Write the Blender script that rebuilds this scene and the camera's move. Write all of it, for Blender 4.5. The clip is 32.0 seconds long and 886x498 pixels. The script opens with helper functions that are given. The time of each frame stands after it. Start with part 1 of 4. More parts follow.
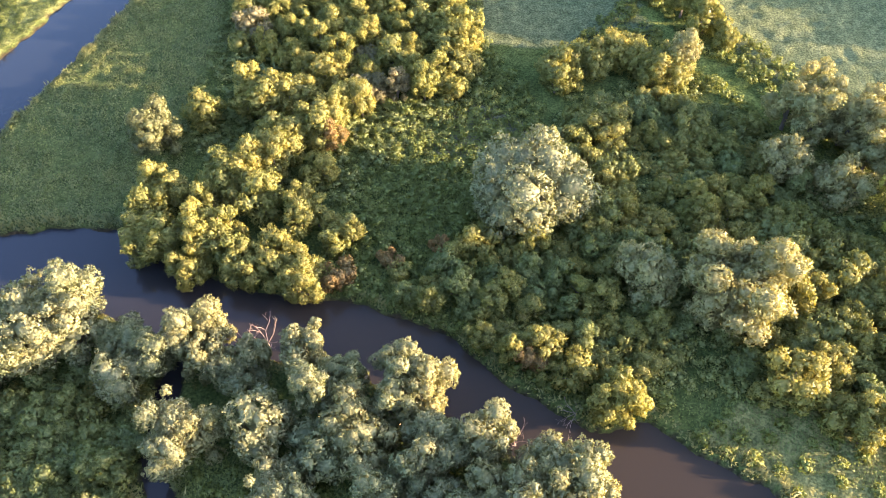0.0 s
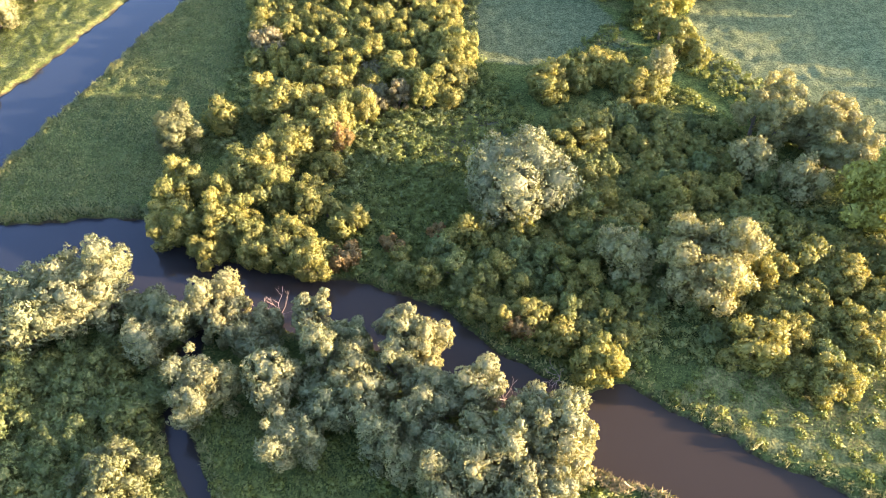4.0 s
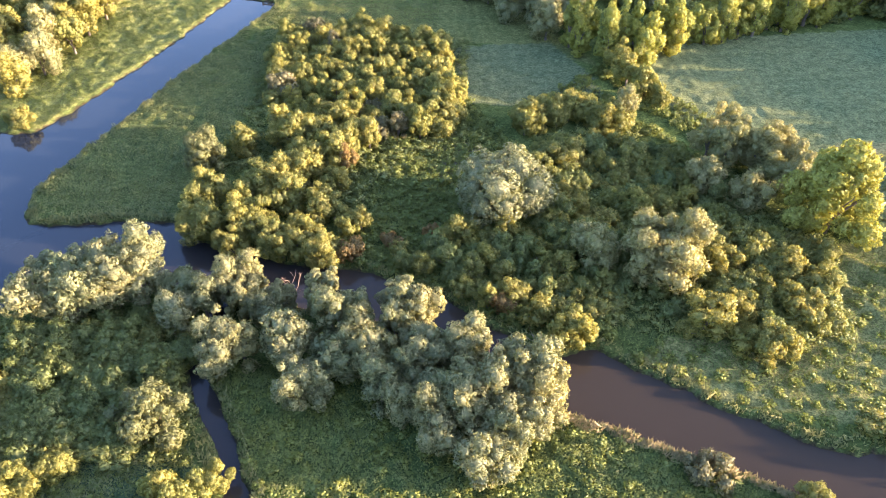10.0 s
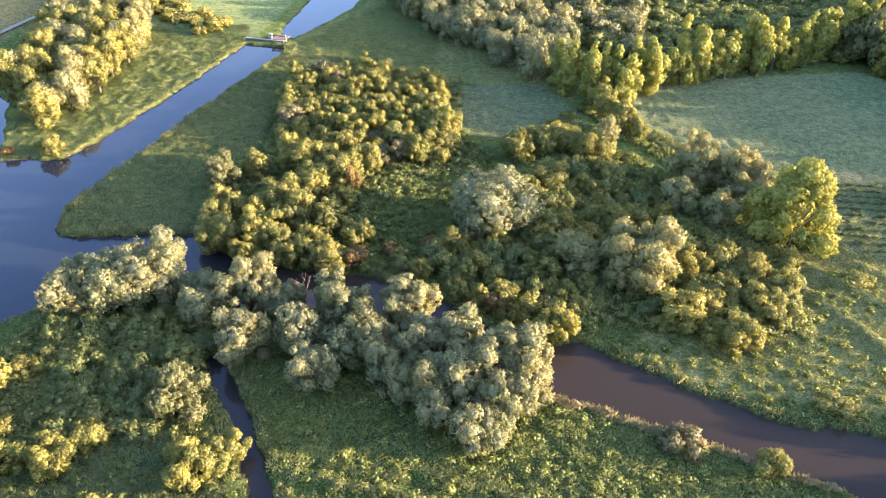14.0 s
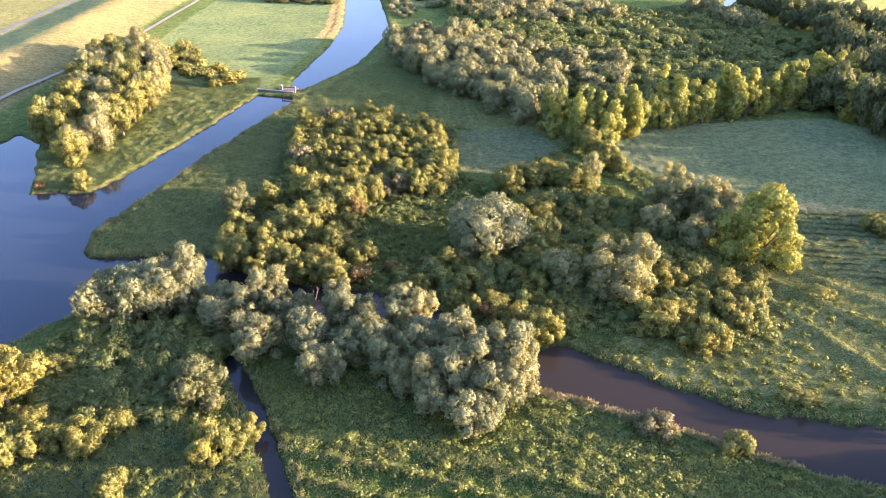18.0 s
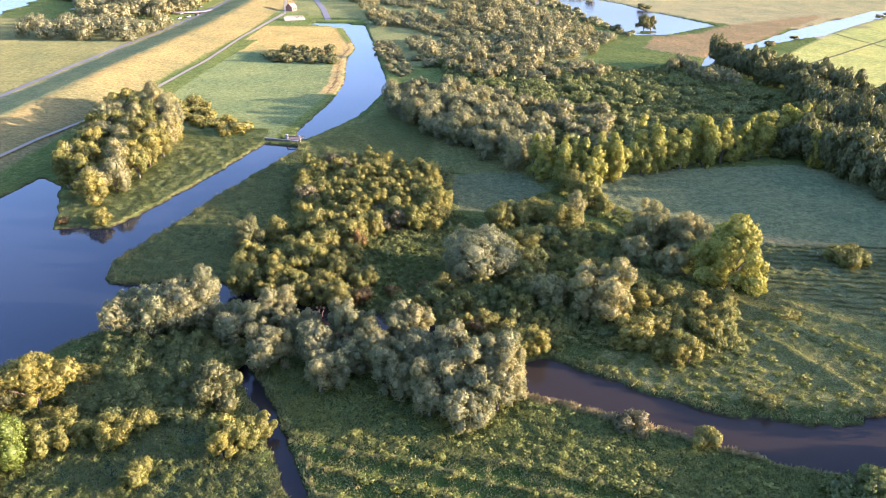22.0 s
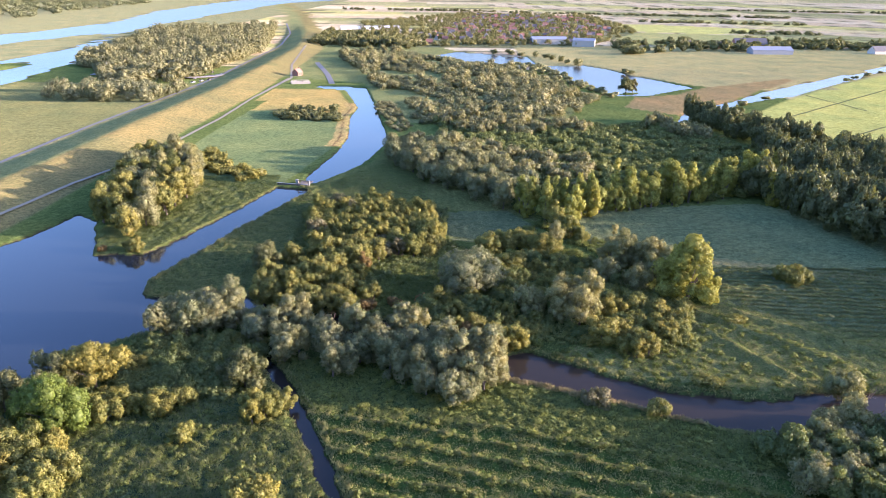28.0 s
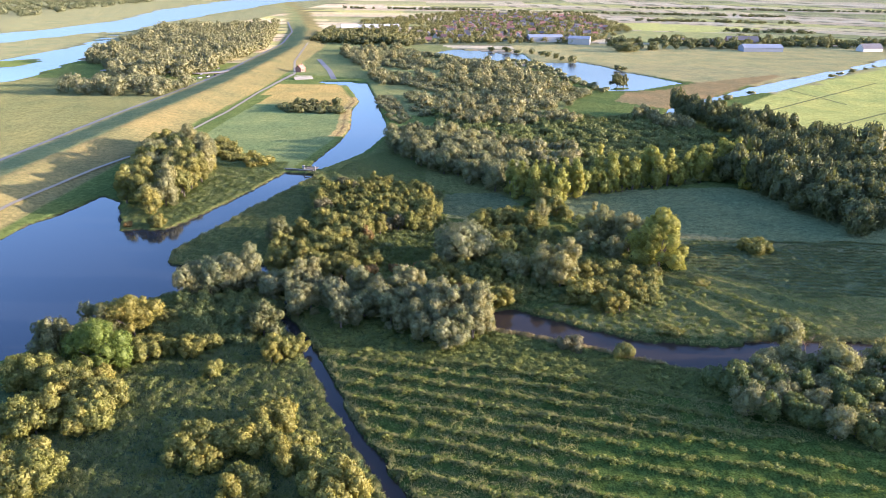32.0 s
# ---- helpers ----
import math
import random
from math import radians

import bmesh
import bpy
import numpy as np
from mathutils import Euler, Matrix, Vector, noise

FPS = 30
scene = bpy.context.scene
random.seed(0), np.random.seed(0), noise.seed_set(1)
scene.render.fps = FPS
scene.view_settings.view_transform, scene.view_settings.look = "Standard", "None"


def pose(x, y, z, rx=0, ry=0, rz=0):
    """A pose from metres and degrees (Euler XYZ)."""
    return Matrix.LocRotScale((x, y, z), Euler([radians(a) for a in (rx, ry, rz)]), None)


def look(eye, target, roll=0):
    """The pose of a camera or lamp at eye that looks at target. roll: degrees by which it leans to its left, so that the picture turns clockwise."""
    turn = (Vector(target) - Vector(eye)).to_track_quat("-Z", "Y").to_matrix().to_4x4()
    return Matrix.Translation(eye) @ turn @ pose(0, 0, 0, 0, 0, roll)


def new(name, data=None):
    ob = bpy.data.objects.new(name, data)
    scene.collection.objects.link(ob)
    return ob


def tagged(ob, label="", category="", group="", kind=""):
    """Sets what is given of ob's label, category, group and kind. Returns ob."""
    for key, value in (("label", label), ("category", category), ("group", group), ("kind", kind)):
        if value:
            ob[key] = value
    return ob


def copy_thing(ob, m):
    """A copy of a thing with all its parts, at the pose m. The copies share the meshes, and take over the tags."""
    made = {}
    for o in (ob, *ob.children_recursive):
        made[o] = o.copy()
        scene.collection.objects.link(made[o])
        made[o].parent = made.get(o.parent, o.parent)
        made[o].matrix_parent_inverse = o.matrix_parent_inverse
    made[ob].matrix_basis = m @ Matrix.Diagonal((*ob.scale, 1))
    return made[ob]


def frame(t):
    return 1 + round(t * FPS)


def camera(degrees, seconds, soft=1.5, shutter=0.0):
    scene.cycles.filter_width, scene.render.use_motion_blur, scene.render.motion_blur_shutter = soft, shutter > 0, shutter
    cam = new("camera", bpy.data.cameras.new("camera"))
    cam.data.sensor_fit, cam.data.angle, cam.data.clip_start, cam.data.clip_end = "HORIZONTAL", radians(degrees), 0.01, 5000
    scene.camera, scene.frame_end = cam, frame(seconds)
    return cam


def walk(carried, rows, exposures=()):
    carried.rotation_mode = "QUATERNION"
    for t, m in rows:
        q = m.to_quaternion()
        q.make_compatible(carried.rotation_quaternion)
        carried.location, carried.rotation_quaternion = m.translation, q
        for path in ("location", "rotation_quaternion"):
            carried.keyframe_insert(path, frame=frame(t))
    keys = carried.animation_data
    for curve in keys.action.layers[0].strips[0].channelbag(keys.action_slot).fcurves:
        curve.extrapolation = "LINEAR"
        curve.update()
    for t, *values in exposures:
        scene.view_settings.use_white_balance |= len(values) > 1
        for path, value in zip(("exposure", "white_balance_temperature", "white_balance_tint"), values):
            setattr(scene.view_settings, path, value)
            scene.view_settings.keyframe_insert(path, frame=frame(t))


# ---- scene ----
cam = camera(62.8, 32.0, soft=0.5)
PATH = [
    (0, (-11.49, -81.986, 87.216), (-11.535, -80.732, 85.658), -0.6),
    (3, (-10.932, -92.442, 88.897), (-10.977, -91.118, 87.4), -0.4),
    (6, (-10.658, -103.951, 88.841), (-10.696, -102.539, 87.425), 0.1),
    (9, (-10.336, -115.925, 87.574), (-10.367, -114.42, 86.258), 0.4),
    (13, (-10.247, -131.906, 88.103), (-10.266, -130.3, 86.911), 0.8),
    (16.5, (-8.832, -146.051, 87.256), (-8.86, -144.36, 86.189), 0.5),
    (19, (-8.896, -156.792, 87.15), (-8.917, -155.044, 86.178), 0.7),
    (23, (-8.663, -172.965, 86.379), (-8.675, -171.14, 85.56), 0.8),
    (25.5, (-7.944, -184.354, 85.772), (-7.957, -182.488, 85.052), 0.7),
    (28, (-7.657, -198.77, 86.064), (-7.666, -196.895, 85.367), 0.7),
    (30, (-6.76, -210.934, 86.076), (-6.77, -209.06, 85.378), 0.7),
    (32, (-6.031, -223.477, 86.214), (-6.039, -221.603, 85.515), 0.7),
]
walk(cam, [(t, look(eye, target, roll)) for t, eye, target, roll in PATH], exposures=[(0, 3.40, 7300, 28), (13, 3.17, 6800, 28), (19, 2.90, 6600, 35), (25, 2.46, 6080, 36), (32, 2.31, 5950, 29)])

# ---- light: a low evening sun from the east side and a clear sky ----
SUN_EL, SUN_AZ = radians(9.8), radians(93.0)
world = bpy.data.worlds.new("world")
scene.world = world
world.use_nodes = True
wn = world.node_tree.nodes
sky = wn.new("ShaderNodeTexSky")
sky.sky_type, sky.sun_disc = "NISHITA", False
sky.sun_elevation, sky.sun_rotation = SUN_EL, SUN_AZ
sky.air_density, sky.dust_density, sky.ozone_density = 0.95, 2.2, 3.4
wn["Background"].inputs["Strength"].default_value = 0.18
world.node_tree.links.new(sky.outputs["Color"], wn["Background"].inputs["Color"])
sun = new("sun", bpy.data.lights.new("sun", "SUN"))
sun.data.energy, sun.data.angle, sun.data.color = 4.0, radians(0.6), (1.0, 0.83, 0.60)
to_sun = Vector((math.sin(SUN_AZ) * math.cos(SUN_EL), math.cos(SUN_AZ) * math.cos(SUN_EL), math.sin(SUN_EL)))
sun.matrix_world = look(to_sun * 100, (0, 0, 0))


# ---- materials ----
def material(name):
    m = bpy.data.materials.new(name)
    m.use_nodes = True
    m.node_tree.nodes.clear()
    return m, m.node_tree.nodes, m.node_tree.links


def node(nodes, kind, **values):
    n = nodes.new(kind)
    for key, value in values.items():
        n.inputs[key.replace("_", " ")].default_value = value
    return n


def noise_at(nodes, links, coord, scale, detail=3.0):
    n = node(nodes, "ShaderNodeTexNoise", Scale=scale, Detail=detail)
    links.new(coord, n.inputs["Vector"])
    return n.outputs["Fac"]


def ramp(nodes, links, fac, stops):
    n = nodes.new("ShaderNodeValToRGB")
    while len(n.color_ramp.elements) < len(stops):
        n.color_ramp.elements.new(0.5)
    for e, (p, c) in zip(n.color_ramp.elements, stops):
        e.position, e.color = p, (*c, 1)
    links.new(fac, n.inputs["Fac"])
    return n.outputs["Color"]


def mix(nodes, links, fac, a, b, mode="MIX"):
    n = nodes.new("ShaderNodeMix")
    n.data_type, n.blend_type = "RGBA", mode
    for slot, v in ((0, fac), (6, a), (7, b)):
        if isinstance(v, (int, float)):
            n.inputs[slot].default_value = v
        elif isinstance(v, tuple):
            n.inputs[slot].default_value = (*v, 1)
        else:
            links.new(v, n.inputs[slot])
    return n.outputs[2]


def foliage(name, dark, mid, light, through_leaf=0.3, accent=None):
    """Leaves: each one has its own tone, each tree too; some light passes through."""
    m, nodes, links = material(name)
    geo, info = nodes.new("ShaderNodeNewGeometry"), nodes.new("ShaderNodeObjectInfo")
    tex = nodes.new("ShaderNodeTexCoord")
    pale = tuple(0.55 * m_ + 0.45 * l_ for m_, l_ in zip(mid, light))
    deep = tuple(0.5 * m_ + 0.5 * d_ for m_, d_ in zip(mid, dark))
    col = ramp(nodes, links, geo.outputs["Random Per Island"], [(0.0, deep), (0.4, mid), (1.0, pale)])
    patch = noise_at(nodes, links, tex.outputs["Object"], 0.35)
    col = mix(nodes, links, ramp(nodes, links, patch, [(0.42, (0, 0, 0)), (0.62, (0.6, 0.6, 0.6))]), col, accent or light)
    spray = noise_at(nodes, links, tex.outputs["Object"], 2.2, 3)
    col = mix(nodes, links, 1.0, col, ramp(nodes, links, spray, [(0.36, (0.8, 0.83, 0.8)), (0.64, (1.2, 1.17, 1.13))]), "MULTIPLY")
    tone = ramp(nodes, links, info.outputs["Random"], [(0.0, (0.82, 0.88, 0.84)), (0.5, (1, 1, 1)), (1.0, (1.16, 1.08, 0.94))])
    col = mix(nodes, links, 1.0, col, tone, "MULTIPLY")
    d, t = nodes.new("ShaderNodeBsdfDiffuse"), nodes.new("ShaderNodeBsdfTranslucent")
    g = node(nodes, "ShaderNodeBsdfGlossy", Roughness=0.55)
    g.inputs["Color"].default_value = (0.5, 0.5, 0.5, 1)
    links.new(col, d.inputs["Color"])
    links.new(mix(nodes, links, 1.0, col, (1.15, 1.1, 0.6), "MULTIPLY"), t.inputs["Color"])
    a, b = node(nodes, "ShaderNodeMixShader", Fac=through_leaf), node(nodes, "ShaderNodeMixShader", Fac=0.04)
    links.new(d.outputs[0], a.inputs[1])
    links.new(t.outputs[0], a.inputs[2])
    links.new(a.outputs[0], b.inputs[1])
    links.new(g.outputs[0], b.inputs[2])
    links.new(b.outputs[0], nodes.new("ShaderNodeOutputMaterial").inputs[0])
    return m


def plain(name, a, b, scale=1.0, rough=0.8, metal=0.0, bump=0.0):
    m, nodes, links = material(name)
    tex = nodes.new("ShaderNodeTexCoord")
    info = nodes.new("ShaderNodeObjectInfo")
    big = noise_at(nodes, links, tex.outputs["Object"], scale)
    fine = noise_at(nodes, links, tex.outputs["Object"], scale * 9, 5)
    col = mix(nodes, links, big, a, b)
    col = mix(nodes, links, 0.5, col, ramp(nodes, links, fine, [(0.3, (0.7, 0.7, 0.7)), (0.7, (1.2, 1.2, 1.2))]), "MULTIPLY")
    col = mix(nodes, links, 1.0, col, ramp(nodes, links, info.outputs["Random"], [(0, (0.85, 0.85, 0.85)), (1, (1.1, 1.1, 1.1))]), "MULTIPLY")
    p = node(nodes, "ShaderNodeBsdfPrincipled", Roughness=rough, Metallic=metal)
    p.inputs["Specular IOR Level"].default_value = 0.12 if rough >= 0.8 else 0.5
    links.new(col, p.inputs["Base Color"])
    if bump:
        bn = node(nodes, "ShaderNodeBump", Strength=bump, Distance=0.05)
        links.new(fine, bn.inputs["Height"])
        links.new(bn.outputs[0], p.inputs["Normal"])
    links.new(p.outputs[0], nodes.new("ShaderNodeOutputMaterial").inputs[0])
    return m


def ground_material():
    """Turf, reeds and fields: the plan's own colour, broken up by patches, clumps and blades."""
    m, nodes, links = material("turf")
    pos = nodes.new("ShaderNodeTexCoord").outputs["Object"]
    att = nodes.new("ShaderNodeVertexColor")
    att.layer_name = "plan"
    big, mid_, fine = (noise_at(nodes, links, pos, s, d) for s, d in ((0.035, 4), (0.6, 5), (2.6, 6)))
    col = mix(nodes, links, 1.0, att.outputs[0], ramp(nodes, links, big, [(0.3, (0.8, 0.88, 0.85)), (0.7, (1.22, 1.12, 1.0))]), "MULTIPLY")
    col = mix(nodes, links, 1.0, col, ramp(nodes, links, mid_, [(0.32, (0.72, 0.77, 0.72)), (0.68, (1.26, 1.22, 1.2))]), "MULTIPLY")
    col = mix(nodes, links, 1.0, col, ramp(nodes, links, fine, [(0.36, (0.6, 0.62, 0.6)), (0.64, (1.36, 1.34, 1.3))]), "MULTIPLY")
    d = node(nodes, "ShaderNodeBsdfDiffuse", Roughness=0.6)
    links.new(col, d.inputs["Color"])
    bn = node(nodes, "ShaderNodeBump", Strength=0.9, Distance=0.5)
    links.new(mix(nodes, links, 0.5, mid_, fine), bn.inputs["Height"])
    links.new(bn.outputs[0], d.inputs["Normal"])
    links.new(d.outputs[0], nodes.new("ShaderNodeOutputMaterial").inputs[0])
    return m


def water_material():
    m, nodes, links = material("river_water")
    pos = nodes.new("ShaderNodeTexCoord").outputs["Object"]
    silt = noise_at(nodes, links, pos, 0.03, 4)
    p = node(nodes, "ShaderNodeBsdfPrincipled", Roughness=0.06, IOR=1.333)
    axes = nodes.new("ShaderNodeSeparateXYZ")
    links.new(pos, axes.inputs[0])
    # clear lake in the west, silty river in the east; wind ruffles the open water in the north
    east = node(nodes, "ShaderNodeMapRange", From_Min=-95.0, From_Max=-20.0)
    links.new(axes.outputs[0], east.inputs[0])
    north = node(nodes, "ShaderNodeMapRange", From_Min=200.0, From_Max=500.0, To_Min=0.06, To_Max=0.2)
    links.new(axes.outputs[1], north.inputs[0])
    links.new(north.outputs[0], p.inputs["Roughness"])
    muddy = mix(nodes, links, silt, (0.022, 0.018, 0.014), (0.034, 0.026, 0.019))
    # sky reflection set weaker over the eastern river, and back up further north
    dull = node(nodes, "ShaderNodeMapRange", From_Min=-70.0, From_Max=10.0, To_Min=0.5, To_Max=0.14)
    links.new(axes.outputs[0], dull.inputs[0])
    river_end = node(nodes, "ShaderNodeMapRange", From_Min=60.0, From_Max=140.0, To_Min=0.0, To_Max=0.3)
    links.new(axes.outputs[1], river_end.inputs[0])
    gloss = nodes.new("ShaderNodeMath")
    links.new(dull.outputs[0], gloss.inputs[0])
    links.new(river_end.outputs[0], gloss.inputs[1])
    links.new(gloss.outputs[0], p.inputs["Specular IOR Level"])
    links.new(mix(nodes, links, east.outputs[0], (0.012, 0.016, 0.022), muddy), p.inputs["Base Color"])
    bn = node(nodes, "ShaderNodeBump", Strength=0.10, Distance=0.1)
    links.new(noise_at(nodes, links, pos, 0.8, 4), bn.inputs["Height"])
    links.new(bn.outputs[0], p.inputs["Normal"])
    links.new(p.outputs[0], nodes.new("ShaderNodeOutputMaterial").inputs[0])
    return m


SILVER = foliage("silver_willow_leaves", (0.116, 0.127, 0.063), (0.166, 0.176, 0.084), (0.240, 0.233, 0.109), 0.29)
OLIVE = foliage("sallow_leaves", (0.095, 0.104, 0.026), (0.161, 0.162, 0.040), (0.244, 0.225, 0.056), 0.30)
GREEN = foliage("shrub_leaves", (0.074, 0.096, 0.033), (0.120, 0.149, 0.045), (0.175, 0.196, 0.063), 0.32)
YELLOW = foliage("poplar_leaves", (0.143, 0.156, 0.028), (0.215, 0.226, 0.045), (0.303, 0.303, 0.068), 0.30)
DARK = foliage("alder_leaves", (0.068, 0.076, 0.032), (0.112, 0.12, 0.046), (0.18, 0.175, 0.068), 0.29)
PALE = foliage("pale_willow_leaves", (0.144, 0.141, 0.055), (0.206, 0.199, 0.081), (0.274, 0.255, 0.106), 0.29)
RUST = foliage("turning_leaves", (0.10, 0.08, 0.03), (0.17, 0.12, 0.04), (0.28, 0.15, 0.05), 0.25)
REED = foliage("reed_blades", (0.096, 0.113, 0.039), (0.144, 0.160, 0.054), (0.219, 0.215, 0.076), 0.32)
HERB = foliage("tall_herbs", (0.066, 0.092, 0.019), (0.102, 0.133, 0.028), (0.151, 0.174, 0.044), 0.30)
GREY = foliage("grey_willow_leaves", (0.105, 0.116, 0.055), (0.153, 0.165, 0.079), (0.219, 0.224, 0.109), 0.27)
FRESH = foliage("ash_leaves", (0.068, 0.101, 0.014), (0.106, 0.150, 0.022), (0.158, 0.202, 0.034), 0.29)
FARLEAF = foliage("far_willow_leaves", (0.10, 0.112, 0.056), (0.155, 0.163, 0.082), (0.24, 0.228, 0.11), 0.29)
GOLD = foliage("golden_sallow_leaves", (0.101, 0.105, 0.024), (0.168, 0.169, 0.039), (0.256, 0.243, 0.057), 0.30)
STRAW = foliage("straw_reeds", (0.17, 0.125, 0.05), (0.235, 0.18, 0.075), (0.31, 0.245, 0.11), 0.3)
BROWN = foliage("faded_sallow_leaves", (0.10, 0.092, 0.044), (0.15, 0.134, 0.064), (0.20, 0.175, 0.09), 0.28)
BARK = plain("bark", (0.10, 0.08, 0.06), (0.19, 0.16, 0.12), 1.5, 0.9, 0, 0.6)
DEADWOOD = plain("dead_wood", (0.20, 0.14, 0.11), (0.30, 0.22, 0.18), 2.0, 0.9)
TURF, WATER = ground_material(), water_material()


# ---- plan ----
RIVER = [(-95, -7), (-93, -10.5), (-86, -11), (-76, -9), (-65, -9), (-58, -15), (-49, -18), (-42, -20.5), (-32, -22), (-25, -22.5),
         (-16, -26), (-10, -30), (-5, -35), (0, -38), (8, -42), (13, -40), (21, -45), (33, -53), (44, -58), (56, -60), (67, -61),
         (71, -58), (91, -57), (160, -62), (160, -76), (91, -72), (60, -75), (52, -72), (42, -68), (31, -62.5), (19, -58), (6, -52),
         (-8, -43), (-20, -36), (-36, -32), (-52, -29), (-65, -25), (-83, -24), (-83, -31), (-90, -37)]
LAKE = [(-95, -7), (-83, -26), (-83, -31), (-90, -37), (-103, -59), (-112, -75), (-130, -135), (-175, -135), (-172, -100), (-166, -30), (-160, 11), (-158, 28),
        (-153, 40), (-148, 64), (-138, 56), (-129, 36), (-123, 22), (-108, 23), (-102, 34), (-94, 60), (-86, 89), (-82, 107), (-68, 104),
        (-67, 101), (-82, 54), (-90, 26), (-93, 15), (-97, -2)]
CHANNEL = [(-71, 112), (-72, 125), (-66, 175), (-65, 213), (-72, 280), (-71, 315), (-91, 400), (-118, 416), (-118, 426), (-93, 421), (-76, 412),
           (-61, 329), (-41, 206), (-50, 149), (-66, 114)]
POND_A = [(-22, 703), (1, 744), (25, 732), (43, 718), (60, 691), (86, 690), (88, 624), (84, 610), (72, 609), (56, 586), (36, 583), (10, 601), (-19, 672)]
POND_B = [(93, 560), (98, 600), (123, 597), (139, 607), (158, 572), (163, 549), (169, 520), (180, 503), (205, 443), (152, 392), (128, 389), (124, 399),
          (119, 441), (107, 476), (99, 515), (92, 544)]
CUT = [(131, 247), (152, 300), (166, 323), (185, 343), (215, 369), (225, 384), (260, 423), (319, 481), (388, 551), (411, 556), (446, 606), (800, 960),
       (800, 930), (455, 590), (424, 560), (398, 535), (352, 484), (271, 398), (241, 379), (210, 351), (192, 333), (171, 312), (152, 286), (140, 262)]
GREAT_RIVER = [(-900, 760), (-676, 908), (-668, 1038), (-652, 1240), (-760, 1800), (-829, 2751), (-400, 4200), (-200, 4200), (-597, 2485), (-572, 1711),
               (-562, 1259), (-518, 933), (-406, 590), (-384, 459), (-376, 392), (-600, 380), (-900, 420)]
SANDBAR = [(-620, 640), (-560, 980), (-520, 960), (-470, 700), (-480, 560)]
ISLET = [(131, 398), (140, 397), (149, 402), (147, 409), (136, 407)]
SANDBAR_B = [(-560, 470), (-440, 580), (-425, 520), (-470, 430)]
DITCH = [(-50, -28), (-50, -46), (-48, -50), (-43, -58), (-36, -72.5), (-30, -87), (-23, -102), (-13, -120), (-4, -140)]
CREST = [(-193, -200), (-192, 86), (-190, 150), (-189, 235), (-184, 376), (-187, 518), (-194, 743), (-234, 1002), (-387, 1717), (-800, 3300)]
TRACK = [(26, 52), (34, 36), (40, 27), (44, 19), (47, 11)]
FOOTPATH = [(-176, -60), (-174, 45), (-169, 103), (-159, 164), (-154, 271), (-155, 346), (-152, 470)]


def inside(px, py, poly):
    res = np.zeros(px.shape, bool)
    for (x1, y1), (x2, y2) in zip(poly, poly[1:] + poly[:1]):
        if y1 != y2:
            res ^= ((y1 > py) != (y2 > py)) & (px < (x2 - x1) * (py - y1) / (y2 - y1) + x1)
    return res


def from_line(px, py, line, closed=False):
    best = np.full(px.shape, 1e9)
    for (x1, y1), (x2, y2) in zip(line, line[1:] + (line[:1] if closed else [])):
        dx, dy = x2 - x1, y2 - y1
        u = np.clip(((px - x1) * dx + (py - y1) * dy) / (dx * dx + dy * dy + 1e-9), 0, 1)
        best = np.minimum(best, np.hypot(px - x1 - u * dx, py - y1 - u * dy))
    return best


def side_of(px, py, line):
    """Signed distance from a line that runs along y: positive towards +x."""
    ys, xs = [p[1] for p in line], [p[0] for p in line]
    return px - np.interp(py, ys, xs)


def wobble(px, py, size, seed=0.0):
    a = np.sin(px / size + 1.3 * np.sin(py / size * 0.7 + seed)) + np.sin(py / size * 1.1 + 1.7 * np.sin(px / size * 0.6 + 2 * seed))
    return 0.5 * a + 0.35 * np.sin(px / size * 2.7 + py / size * 1.9 + seed)


def shore(px, py):
    """Metres to the nearest water, negative on the water."""
    d = np.full(px.shape, 1e3)

    def by(poly, closed=True):
        """Those that lie within 25 metres of an outline's box, and how far off it they are."""
        xs, ys = [p[0] for p in poly], [p[1] for p in poly]
        i = np.nonzero((px > min(xs) - 25) & (px < max(xs) + 25) & (py > min(ys) - 25) & (py < max(ys) + 25))[0]
        return i, from_line(px[i], py[i], poly, closed)

    for poly in (RIVER, LAKE, CHANNEL, POND_A, POND_B, CUT, GREAT_RIVER):
        i, s = by(poly)
        d[i] = np.minimum(d[i], np.where(inside(px[i], py[i], poly), -s, s))
    for poly in (SANDBAR, SANDBAR_B, ISLET):
        i, s = by(poly)
        d[i] = np.where(inside(px[i], py[i], poly), np.maximum(d[i], s), np.maximum(d[i], -s))
    i, s = by(DITCH, False)
    d[i] = np.minimum(d[i], s - 1.35)
    return d + 0.45 * wobble(px, py, 2.2) + 0.3 * wobble(px, py, 0.9, 2.0)


TABLE = np.random.default_rng(4).uniform(-1, 1, (256, 256))


def lumps(px, py, size, seed=0):
    """Uneven humps about that many metres across: -1 to 1."""
    u, v = px / size + 17.3 * seed, py / size + 9.1 * seed
    i, j = np.floor(u).astype(int), np.floor(v).astype(int)
    u, v = u - i, v - j
    u, v = u * u * (3 - 2 * u), v * v * (3 - 2 * v)
    i, j, i1, j1 = i % 256, j % 256, (i + 1) % 256, (j + 1) % 256
    return (TABLE[i, j] * (1 - u) + TABLE[i1, j] * u) * (1 - v) + (TABLE[i, j1] * (1 - u) + TABLE[i1, j1] * u) * v


